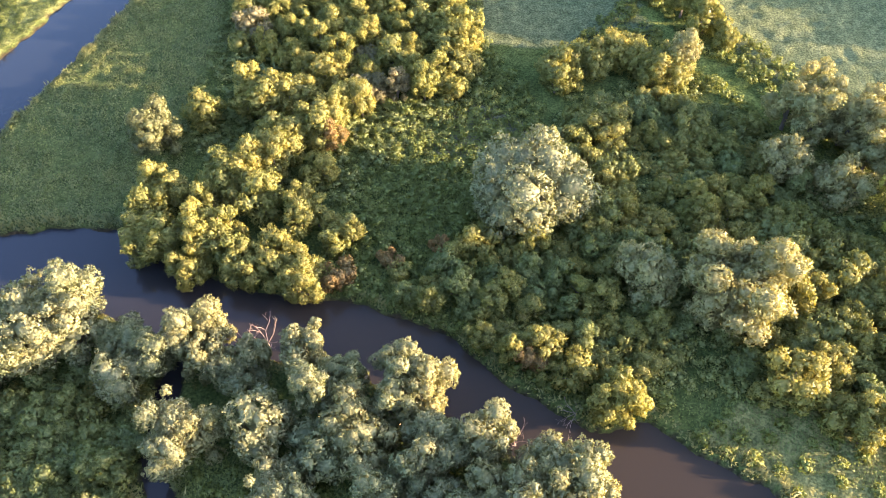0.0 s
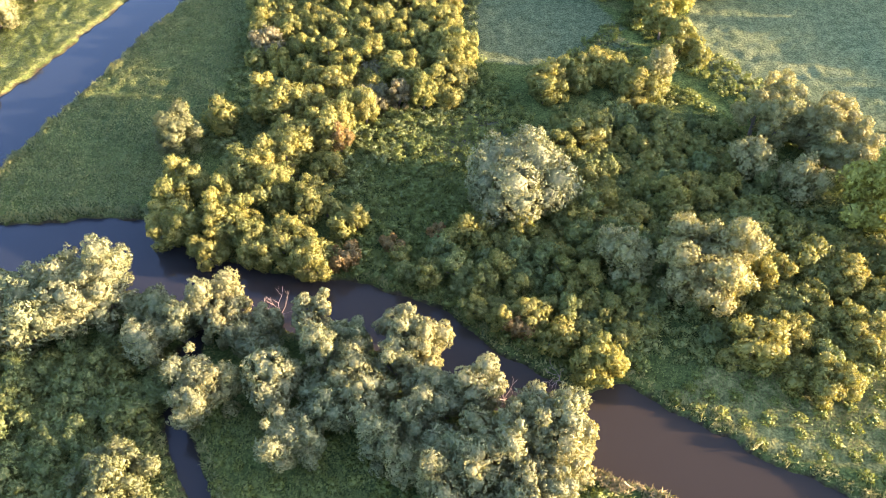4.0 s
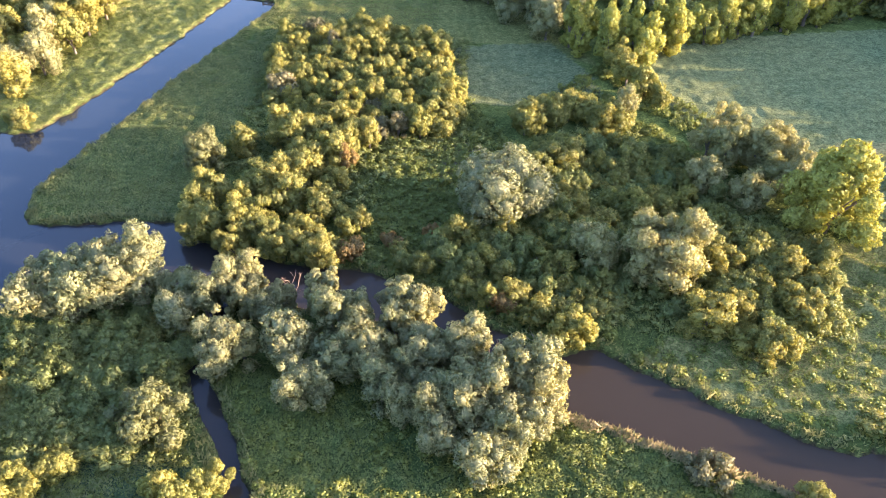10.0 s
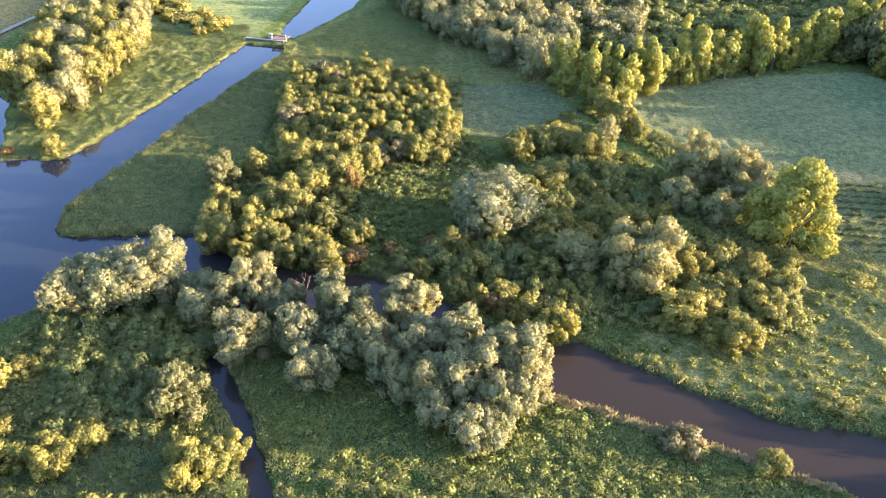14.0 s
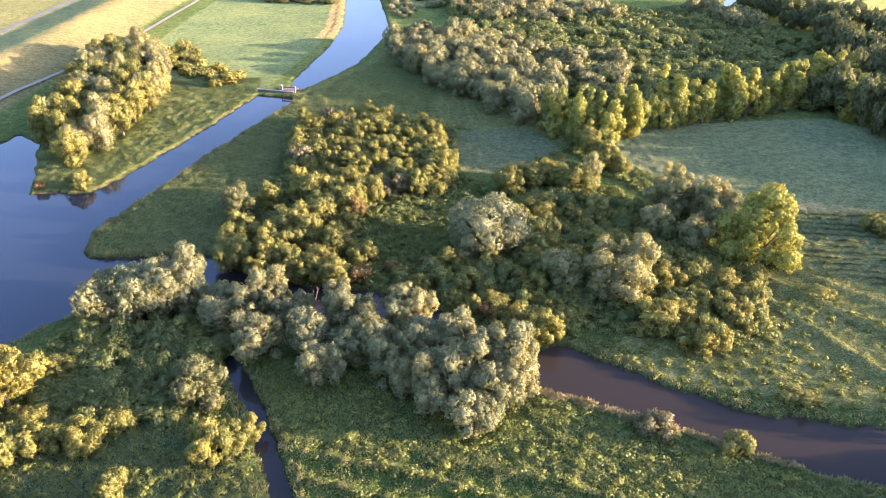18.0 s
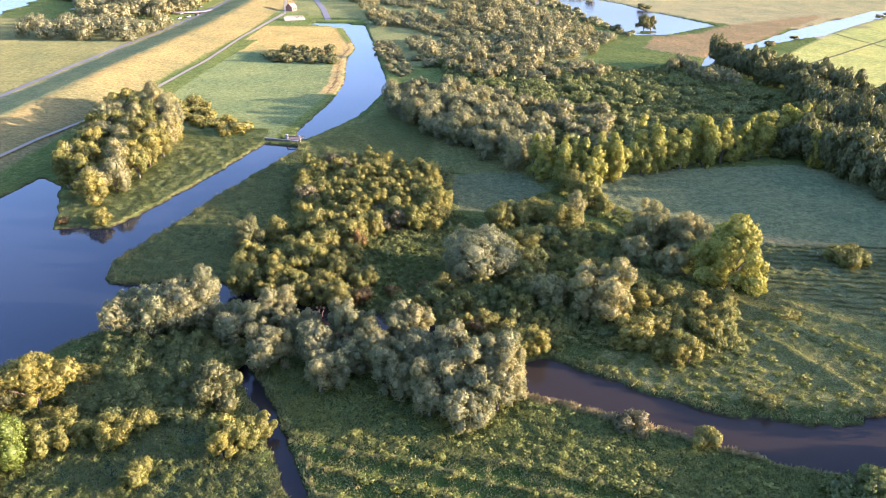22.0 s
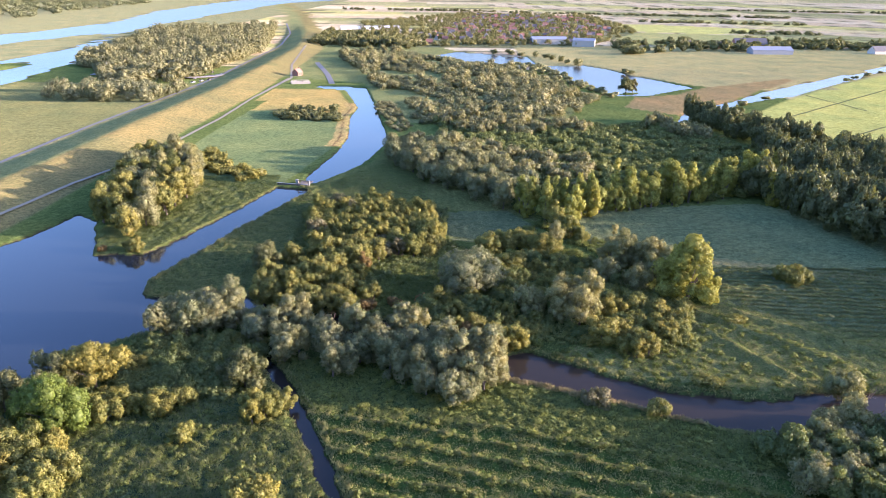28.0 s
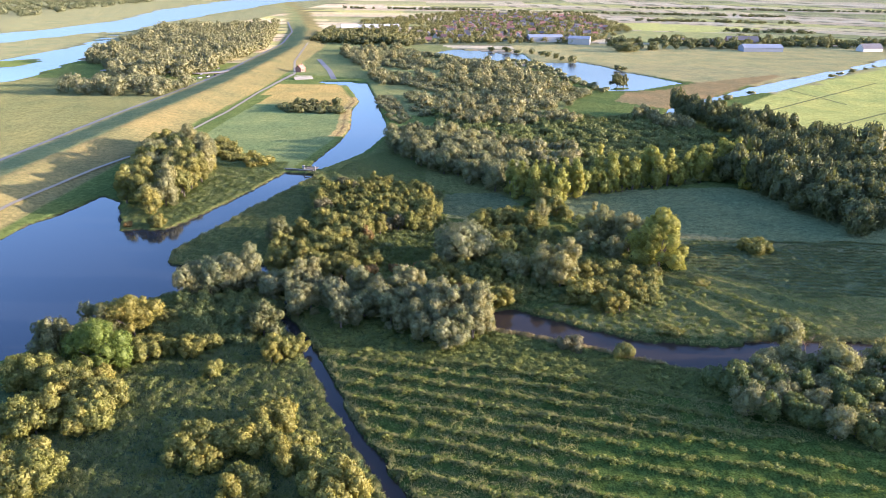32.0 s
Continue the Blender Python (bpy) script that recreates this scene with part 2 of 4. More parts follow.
def sward(px, py):
    """The uneven top of the grass and herbs, in metres."""
    near = np.clip((165 - np.abs(px)) / 30, 0, 1) * np.clip((135 - py) / 35, 0, 1) * np.clip((py + 165) / 30, 0, 1)
    mounds = 0.34 - np.abs(lumps(px, py, 3.0)) * 0.9 + 0.55 * (0.3 - np.abs(lumps(px - py, px + py, 2.1, 1)))
    return near * (0.52 * mounds + 0.10 * lumps(px + py, px - py, 7.0, 2))


ROWS_FIELD = [(-38, -66), (-10, -68), (20, -73), (55, -86), (80, -106), (90, -136), (-8, -136), (-28, -95)]


def ridges(px, py):
    """Long low banks of tall herbs in the strip-planted field: 0 to 1."""
    s = py + 0.28 * px + 0.0002 * px * px + 0.55 * wobble(px, py, 9.0) + 0.5 * lumps(px, py, 2.6, 5)
    r = 0.5 + 0.5 * np.cos(2 * np.pi * s / 5.6 + 0.5 * np.sin(2 * np.pi * s / 5.6))
    fade = np.clip(from_line(px, py, ROWS_FIELD, True) / 5, 0, 1)
    a = np.where(inside(px, py, ROWS_FIELD), r * r * fade * np.clip(0.8 + 0.3 * lumps(px, py, 5.0, 2), 0.2, 1.1), 0)
    for line in ([(55, -17), (63, -33), (72, -50)], [(58, -12), (72, -28), (88, -46)], [(64, -8), (84, -26), (104, -42)]):
        a = np.maximum(a, np.exp(-(from_line(px, py, line) / 1.3) ** 2))
    return a


def land(px, py):
    d = shore(px, py)
    s = side_of(px, py, CREST)
    dike = 5.2 * np.clip(np.minimum((s + 32) / 30, (27 - s) / 24), 0, 1) * np.clip((1350 - py) / 300, 0, 1)
    base = 0.6 + 0.10 * wobble(px, py, 7.0, 1.0) + sward(px, py) * np.clip(d / 3, 0.2, 1) + 0.95 * ridges(px, py)
    return np.minimum(base + dike, np.clip(0.7 * d, -1.4, 9)), d, s


def steps(lo, hi, a, b, fine, grow=1.022):
    """Even steps from a to b, and wider and wider ones out to lo and hi."""
    out = list(np.arange(a, b + 1e-6, fine))
    for end, sign in ((hi, 1), (lo, -1)):
        v, w = (out[-1] if sign > 0 else out[0]), fine
        while (end - v) * sign > 0:
            w *= grow if abs(v) < 1300 else 1.09
            v += sign * w
            out.append(v) if sign > 0 else out.insert(0, v)
    return np.array(out)


def mesh_from(name, co, faces, size, mat, normals=None):
    """A mesh from arrays: corners, and faces of one size."""
    me = bpy.data.meshes.new(name)
    n = len(faces)
    me.vertices.add(len(co))
    me.vertices.foreach_set("co", np.ascontiguousarray(co, np.float32).ravel())
    me.loops.add(n * size)
    me.loops.foreach_set("vertex_index", np.ascontiguousarray(faces, np.int32).ravel())
    me.polygons.add(n)
    me.polygons.foreach_set("loop_start", np.arange(0, n * size, size, dtype=np.int32))
    me.polygons.foreach_set("loop_total", np.full(n, size, np.int32))
    me.update(calc_edges=True)
    me.materials.append(mat)
    if normals is not None:
        me.polygons.foreach_set("use_smooth", np.ones(n, bool))
        me.normals_split_custom_set_from_vertices(np.asarray(normals, np.float32).tolist())
    return me


def build_ground():
    xs, ys = steps(-4800, 4800, -135, 130, 0.8, 1.035), steps(-1500, 4900, -138, 100, 0.8, 1.02)
    gx, gy = np.meshgrid(xs, ys)
    px, py = gx.ravel(), gy.ravel()
    z, d, s = land(px, py)
    w, h = len(xs), len(ys)
    i = (np.arange(h - 1)[:, None] * w + np.arange(w - 1)[None]).ravel()
    me = mesh_from("ground", np.stack([px, py, z], 1), np.stack([i, i + 1, i + w + 1, i + w], 1), 4, TURF)
    me.polygons.foreach_set("use_smooth", np.ones(len(me.polygons), bool))
    col = np.tile(np.array([0.105, 0.135, 0.045]), (len(px), 1))

    def lay(mask, rgb):
        col[mask] = rgb

    far = (py > 560) | (px > 260)
    along = py + 0.85 * np.clip(px - 120, 0, 1500) + 0.1 * np.minimum(px, 0)
    band = np.log(np.maximum(along, 300)) * 13
    across = np.floor((0.9 * px - 0.35 * py) / (0.22 * np.maximum(along, 300)) + 0.37 * np.floor(band)).astype(int)
    kinds = np.array([[0.40, 0.325, 0.23], [0.27, 0.255, 0.14], [0.44, 0.37, 0.27], [0.33, 0.32, 0.13], [0.36, 0.29, 0.21], [0.42, 0.36, 0.21], [0.22, 0.225, 0.11]])
    lay(far, kinds[(np.floor(band).astype(int) * 5 + across * 3) % 7][far])
    lay(far & (band % 1 < 0.10), (0.12, 0.12, 0.075))
    lay(inside(px, py, [(240, 1210), (470, 1130), (620, 1290), (420, 1420), (270, 1440)]), (0.40, 0.385, 0.14))
    lay(inside(px, py, [(260, 960), (700, 860), (800, 960), (480, 1120), (250, 1180)]), (0.28, 0.275, 0.12))
    lay(far & (px < -420), (0.17, 0.175, 0.10))
    lay(far & (py > 420) & (py < 860) & (px > 80), (0.31, 0.27, 0.13))
    lay(inside(px, py, [(177, 275), (283, 408), (470, 590), (700, 800), (700, 100), (222, 150), (190, 250)]), (0.40, 0.38, 0.12))
    lay(inside(px, py, [(-160, 480), (-200, 1000), (-100, 1000), (50, 640), (105, 380), (60, 250), (-40, 260), (-60, 330), (-80, 440)]), (0.155, 0.17, 0.075))
    lay(inside(px, py, [(95, 600), (330, 575), (330, 440), (225, 440), (205, 460), (160, 530), (135, 610)]), (0.30, 0.26, 0.13))
    lay(inside(px, py, [(-60, 800), (170, 830), (330, 1150), (360, 1700), (60, 1750), (-40, 1000)]), (0.15, 0.155, 0.085))
    lay(inside(px, py, [(140, 380), (175, 395), (215, 440), (330, 520), (215, 372), (150, 300), (120, 330)]), (0.25, 0.18, 0.09))
    reed = (0.135, 0.16, 0.085)
    lay(inside(px, py, [(-124, 22), (-107, 24), (-92, 66), (-82, 106), (-84, 125), (-120, 122), (-132, 45)]), (0.20, 0.215, 0.085))
    lay(inside(px, py, [(-68, 108), (-46, 150), (-38, 205), (-5, 140), (28, 62), (0, 74), (-55, 82)]), (0.15, 0.16, 0.062))
    lay(inside(px, py, [(-12, 72), (16, 76), (30, 45), (22, 38), (-8, 40)]), reed)
    lay(inside(px, py, [(48, 78), (120, 90), (175, 40), (180, -40), (95, -45), (70, -12), (66, 8), (46, 30), (38, 50)]), (0.17, 0.195, 0.10))
    # pale strip: a sunlit streak across the wet field, put into the colour
    lay(inside(px, py, [(74, 22), (115, 10), (150, 4), (150, 9), (110, 17), (80, 27)]), (0.26, 0.24, 0.12))
    lay(inside(px, py, [(-26, 18), (-6, 22), (4, 12), (-14, 6)]), (0.17, 0.17, 0.11))
    lay(inside(px, py, [(-98, 0), (-80, 60), (-62, 75), (-60, 20), (-68, -10)]), (0.115, 0.14, 0.052))
    lay(inside(px, py, [(-160, 160), (-145, 300), (-75, 300), (-70, 180), (-80, 112), (-110, 110)]), (0.13, 0.165, 0.075))
    lay(inside(px, py, [(-150, 300), (-150, 400), (-98, 400), (-76, 320), (-78, 280), (-110, 300)]), (0.30, 0.23, 0.09))
    lay((d > 0.8) & (d < 8) & (px < -58) & (px > -100) & (py > 190) & (py < 335), (0.28, 0.22, 0.10))
    lay((d > 3.6) & (d < 4.9) & (px < -58) & (px > -100) & (py > 190) & (py < 335), (0.15, 0.11, 0.06))
    lay(inside(px, py, [(20, -42), (56, -12), (74, -12), (96, -24), (165, -42), (165, -59), (70, -58), (30, -50)]), (0.235, 0.225, 0.09))
    lay(inside(px, py, ROWS_FIELD), (0.085, 0.13, 0.034))
    lay(inside(px, py, [(-47, -60), (-95, -62), (-130, -138), (-5, -138), (-30, -90)]), (0.095, 0.135, 0.065))
    lay((np.abs(s - 12) < 15) & (py > -150), (0.17, 0.148, 0.07))
    lay((s < -2) & (s > -27) & (py > -150), (0.16, 0.175, 0.085))
    lay((s <= -27) & (s > -36), (0.21, 0.20, 0.10))
    lay((s <= -36) & (py < 420), (0.135, 0.14, 0.065))
    lay((s > 29) & (s < 44) & (py < 340), (0.09, 0.12, 0.04))
    lay(from_line(px, py, TRACK) < 1.5, (0.17, 0.20, 0.06))
    lay(d < 0.35, (0.05, 0.04, 0.028))
    # the ground near by, where herbs and reeds stand, is up to 30 percent darker
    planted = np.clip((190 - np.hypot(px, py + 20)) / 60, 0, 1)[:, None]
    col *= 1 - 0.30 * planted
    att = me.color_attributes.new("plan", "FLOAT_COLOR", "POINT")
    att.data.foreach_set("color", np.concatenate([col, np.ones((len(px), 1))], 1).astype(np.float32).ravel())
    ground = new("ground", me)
    return tagged(ground, "reedy river meadow with dike and far fields", "ground", kind="structure")


build_ground()
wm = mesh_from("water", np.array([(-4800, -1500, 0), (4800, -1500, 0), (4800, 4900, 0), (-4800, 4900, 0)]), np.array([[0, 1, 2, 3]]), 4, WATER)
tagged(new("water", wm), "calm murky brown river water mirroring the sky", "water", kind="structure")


# ---- plants ----

def unit(v):
    return v / np.maximum(np.linalg.norm(v, axis=-1, keepdims=True), 1e-9)


def globe():
    """Corners and faces of a small round core of twenty faces."""
    bm = bmesh.new()
    bmesh.ops.create_icosphere(bm, subdivisions=1, radius=1.0)
    co, fa = np.array([v.co[:] for v in bm.verts]), np.array([[v.index for v in f.verts] for f in bm.faces])
    bm.free()
    return co, fa


CORE_CO, CORE_FA = globe()


def even_ways(count, share, rng, loose):
    """Evenly spread directions, count[i] of them for each i in share."""
    order = np.concatenate([np.arange(c) + 0.5 for c in count])
    turn = order * 2.39996 + 1.7 * share
    rise = np.clip(1 - 2 * order / count[share], -1, 1)
    level = np.sqrt(1 - rise ** 2)
    return unit(np.stack([level * np.cos(turn), level * np.sin(turn), rise], 1) + rng.normal(0, loose, (len(order), 3)))


def crown_arrays(R, H, base, lobes, leaves, leaf, seed, lobe=0.42, droop=0.0, taper=0.0, bunch=15, tall=1.08):
    """Corners and triangles of a crown: heads round the crown, puffs round each head, small leaf sprays round each puff."""
    rng = np.random.default_rng(seed)
    k = np.arange(lobes)
    zed = 1 - 1.7 * (k + 0.5) / lobes
    ang = k * 2.39996 + rng.uniform(0, 6)
    flat = np.sqrt(np.maximum(0, 1 - zed ** 2))
    way = np.stack([flat * np.cos(ang), flat * np.sin(ang), zed], 1) + rng.normal(0, 0.24, (lobes, 3))
    hz = (H - base) / 2
    mid = np.array([0, 0, base + hz])
    rad = lobe * R * rng.uniform(0.42, 1.3, lobes)
    narrow = 1 - taper * np.clip(way[:, 2:3], 0, 1)
    cen = mid + way * np.array([R - lobe * R * 0.9, R - lobe * R * 0.9, max(hz - lobe * R * 0.8, 0.2)]) * np.concatenate([narrow, narrow, np.ones_like(narrow)], 1)
    cen = np.concatenate([cen, mid[None]])
    rad = np.concatenate([rad, [0.55 * min(R, hz)]])
    shape = np.array([1, 1, tall])

    def clear(p, own, depth):
        """Those that lie in no other head, and over the ground."""
        ok = p[:, 2] > 0.1
        for n in range(len(rad)):
            ok &= ((((p - cen[n]) / shape) ** 2).sum(1) > (depth * rad[n]) ** 2) | (own == n)
        return ok

    weight = rad[:lobes] ** 2 / (rad[:lobes] ** 2).sum()
    count = np.maximum(3, (leaves * 2.3 / bunch * weight).astype(int))
    head = np.repeat(np.arange(lobes), count)
    out = even_ways(count, head, rng, 0.16)
    swell = np.sin(2.9 * out[:, 0] + 5 * head) * np.sin(3.3 * out[:, 1] + 3 * head) + 0.6 * np.sin(4.1 * out[:, 2] + 7 * head)
    ppos = cen[head] + out * shape * (rad[head] * (0.86 + 0.14 * swell + rng.uniform(-0.22, 0.17, len(head))))[:, None]
    prad = 1.95 * rad[head] / np.sqrt(count[head]) * rng.uniform(0.65, 1.3, len(head))
    ok = clear(ppos, head, 0.85)
    head, out, ppos, prad = head[ok], out[ok], ppos[ok], prad[ok]
    each = np.maximum(3, (bunch * (prad / prad.mean()) ** 1.6).astype(int))
    puff = np.repeat(np.arange(len(each)), each)
    spray = even_ways(each, puff, rng, 0.25)
    back = (spray * out[puff]).sum(1, keepdims=True)
    spray = unit(np.where(back < -0.25, spray - 1.6 * back * out[puff], spray))
    pos = ppos[puff] + spray * (prad[puff] * (0.7 + 0.7 * rng.uniform(0, 1, len(puff)) ** 2.2))[:, None]
    ok = clear(pos, head[puff], 0.8)
    puff, spray, pos = puff[ok], spray[ok], pos[ok]
    nrm = unit(spray + 0.55 * rng.normal(0, 1, spray.shape))
    tan = 0.8 * rng.normal(0, 1, nrm.shape) + 0.7 * spray + np.array([0, 0, 0.35 - droop])
    tan = unit(tan - nrm * (tan * nrm).sum(1, keepdims=True))
    bit = np.cross(nrm, tan)
    size = leaf * rng.uniform(0.65, 1.35, (len(pos), 1))
    tri = np.stack([pos + 1.25 * tan * size, pos - 0.65 * tan * size + 0.6 * bit * size, pos - 0.65 * tan * size - 0.6 * bit * size], 1).reshape(-1, 3)
    soft = unit(0.62 * spray + 0.34 * out[puff] + 0.22 * nrm)
    n = len(cen)
    core = (cen[:, None] + CORE_CO[None] * shape * (0.64 * rad)[:, None, None]).reshape(-1, 3)
    core[:, 2] = np.maximum(core[:, 2], 0.1)
    cf = (CORE_FA[None] + (np.arange(n) * len(CORE_CO))[:, None, None]).reshape(-1, 3)
    normals = np.concatenate([np.tile(CORE_CO, (n, 1)), np.repeat(soft, 3, axis=0)])
    return np.concatenate([core, tri]), np.concatenate([cf, len(core) + np.arange(len(tri)).reshape(-1, 3)]), normals


def tube(bm, a, b, ra, rb, sides=7):
    a, b = Vector(a), Vector(b)
    turn = (b - a).to_track_quat("Z", "Y").to_matrix()
    rings = []
    for p, r in ((a, ra), (b, rb)):
        rings.append([bm.verts.new(p + turn @ Vector((r * math.cos(2 * math.pi * i / sides), r * math.sin(2 * math.pi * i / sides), 0))) for i in range(sides)])
    for i in range(sides):
        bm.faces.new((rings[0][i], rings[0][(i + 1) % sides], rings[1][(i + 1) % sides], rings[1][i]))
    bm.faces.new(rings[1])
    bm.faces.new(rings[0][::-1])


def part(name, bm, mat, parent, label=""):
    me = bpy.data.meshes.new(name)
    bm.normal_update()
    bm.to_mesh(me)
    bm.free()
    me.materials.append(mat)
    ob = new(name, me)
    ob.parent = parent
    return tagged(ob, label)


def tree(name, R, H, leaves_mat, label, category, group, seed, lobes=14, leaves=5200, leaf=0.34, base=None, lobe=0.42, droop=0.3, taper=0.0, limbs=3, tall=1.08):
    """A tree or bush: tapered trunk, limbs and a leafy crown, under an Empty at its foot."""
    rng = random.Random(seed)
    top = new(name)
    top.empty_display_size = 0.5
    tagged(top, label, category, group)
    base = 0.06 * H if base is None else base
    bm = bmesh.new()
    r = 0.022 * H + 0.05
    tube(bm, (0, 0, -0.4), (0.02 * H, 0, 0.35 * H), r * 1.3, r * 0.8)
    tube(bm, (0.02 * H, 0, 0.35 * H), (0, 0.02 * H, 0.75 * H), r * 0.8, r * 0.3)
    part("trunk", bm, BARK, top)
    for i in range(limbs):
        a = rng.uniform(0, 6.28)
        bm = bmesh.new()
        mid_pt = (0.35 * R * math.cos(a), 0.35 * R * math.sin(a), 0.42 * H)
        tube(bm, (0, 0, 0.16 * H), mid_pt, r * 0.6, r * 0.4, 6)
        tube(bm, mid_pt, (0.7 * R * math.cos(a), 0.7 * R * math.sin(a), 0.62 * H), r * 0.4, r * 0.15, 6)
        part("limb", bm, BARK, top)
    co, fa, no = crown_arrays(R, H, base, lobes, leaves, leaf, seed, lobe, droop, taper, tall=tall)
    crown = new("crown", mesh_from("crown", co, fa, 3, leaves_mat, no))
    crown.parent = top
    return top


HOME = Matrix.Translation((0, 0, 0))
KINDS = {}


def kind(key, count, **spec):
    KINDS[key] = (spec, count, {})


kind("willow", 6, name="willow_tree", R=3.6, H=9.5, leaves_mat=SILVER, label="billowing silver-green willow tree on the river bank", category="tree", group="bank willows", lobes=15, leaves=4995, leaf=0.172, lobe=0.42, tall=1.2)
kind("pale", 4, name="pale_willow_tree", R=4.0, H=10, leaves_mat=PALE, label="pale yellowish willow tree lit by evening sun", category="tree", group="pale willows", lobes=20, leaves=5400, leaf=0.18, lobe=0.38)
kind("sallow", 6, name="sallow_bush", R=3.0, H=6, leaves_mat=OLIVE, label="rounded olive-yellow sallow bush in the thicket", category="bush", group="sallow bushes", lobes=13, leaves=2227, leaf=0.193, lobe=0.40)
kind("shrub", 6, name="green_shrub", R=2.8, H=4.4, leaves_mat=GREEN, label="low dense dark green shrub", category="shrub", group="green shrubs", lobes=11, leaves=2160, leaf=0.184, lobe=0.42, limbs=2)
kind("rust", 3, name="turning_bush", R=2.6, H=4, leaves_mat=RUST, label="bush with leaves turning orange and red", category="bush", group="turning bushes", lobes=11, leaves=2430, leaf=0.164, lobe=0.38, limbs=2)
kind("golden", 3, name="golden_bush", R=3.0, H=5, leaves_mat=GOLD, label="golden yellow-green sallow bush in evening sun", category="bush", group="golden bushes", lobes=12, leaves=3240, leaf=0.172, lobe=0.38, limbs=2)
kind("faded", 3, name="faded_bush", R=2.8, H=4.6, leaves_mat=BROWN, label="brownish faded bush in the thicket", category="bush", group="faded bushes", lobes=13, leaves=2300, leaf=0.18, lobe=0.38, limbs=2)
kind("poplar", 4, name="poplar_tree", R=2.6, H=15, leaves_mat=YELLOW, label="tall yellow-green poplar tree in a row", category="tree", group="poplars", lobes=24, leaves=3600, leaf=0.22, lobe=0.44, taper=0.4, base=-1.0, tall=1.3)
kind("alder", 3, name="alder_tree", R=5, H=10.5, leaves_mat=DARK, label="dense dark olive alder tree", category="tree", group="alders", lobes=30, leaves=7560, leaf=0.197, lobe=0.30, taper=0.25)
kind("maple", 2, name="maple_tree", R=6, H=11, leaves_mat=OLIVE, label="round-crowned olive-yellow tree by the lake", category="tree", group="maples", lobes=26, leaves=12825, leaf=0.164, lobe=0.32)
kind("ash", 2, name="ash_tree", R=6, H=11, leaves_mat=FRESH, label="bright green round-crowned ash tree", category="tree", group="ash trees", lobes=34, leaves=12825, leaf=0.164, lobe=0.28)
PICK = random.Random(5)
BUILT = []


def plant(key, x, y, R, H, label=""):
    """Sets one tree of a kind at its place, at its spread and height; slender and squat ones are grown as such, not stretched."""
    spec, count, made = KINDS[key]
    slim = (H / R) / (spec["H"] / spec["R"])
    build = min((0.62, 0.8, 1.0, 1.25, 1.6, 2.0), key=lambda q: abs(math.log(q / slim)))
    n = PICK.randrange(count)
    grown = dict(spec, H=spec["H"] * build, lobes=round(spec["lobes"] * build ** 0.6), leaves=round(spec["leaves"] * build ** 0.7))
    m = pose(x, y, 0.3, 0, 0, PICK.uniform(0, 360)) @ Matrix.Diagonal((R / spec["R"], R / spec["R"], H / grown["H"], 1))
    src = made.get((build, n))
    if src is None:
        ob = made[build, n] = tree(seed=100 * len(key) + 7 * n + ord(key[0]) + round(40 * build), **grown)
        ob.matrix_basis = m
    else:
        loc = src.matrix_basis.copy()
        src.matrix_basis = HOME
        ob = copy_thing(src, m)
        src.matrix_basis = loc
    BUILT.append((x, y, R))
    return tagged(ob, label)


def clump(key, x, y, R, H):
    """A wide crown is really several stems side by side, each a plant of its own."""
    wide = KINDS[key][0]["R"]
    if R < 1.2 * wide:
        return plant(key, x, y, R, H)
    n = 3 if R < 1.6 * wide else 4
    turn = PICK.uniform(0, 6.28)
    for i in range(n):
        a, d = turn + 6.283 * i / n, R * PICK.uniform(0.40, 0.52)
        r = R * PICK.uniform(0.5, 0.64)
        plant(key, x + d * math.cos(a), y + d * math.sin(a), r, H * PICK.uniform(0.78, 1.02))


def scatter(poly, gap, seed, count=4000, free=True, gaps=None, where=None, reach=0.75):
    """Places inside an outline, no nearer to one another than gap, off the water and other trees."""
    rng = np.random.default_rng(seed)
    px = rng.uniform(min(p[0] for p in poly), max(p[0] for p in poly), count)
    py = rng.uniform(min(p[1] for p in poly), max(p[1] for p in poly), count)
    ok = inside(px, py, poly)
    px, py = px[ok], py[ok]
    ok = shore(px, py) > 1.0
    if gaps is not None:
        ok &= wobble(px, py, 24.0, seed) > gaps
    if where is not None:
        ok &= where(px, py)
    got, n = np.zeros((len(px), 2)), 0
    near = np.array(BUILT) if free and BUILT else np.full((1, 3), 1e6)
    for x, y in zip(px[ok], py[ok]):
        if n and ((got[:n, 0] - x) ** 2 + (got[:n, 1] - y) ** 2).min() <= gap * gap:
            continue
        if free and (((near[:, 0] - x) ** 2 + (near[:, 1] - y) ** 2) <= (reach * near[:, 2]) ** 2).any():
            continue
        got[n] = x, y
        n += 1
    return [(float(x), float(y)) for x, y in got[:n]]


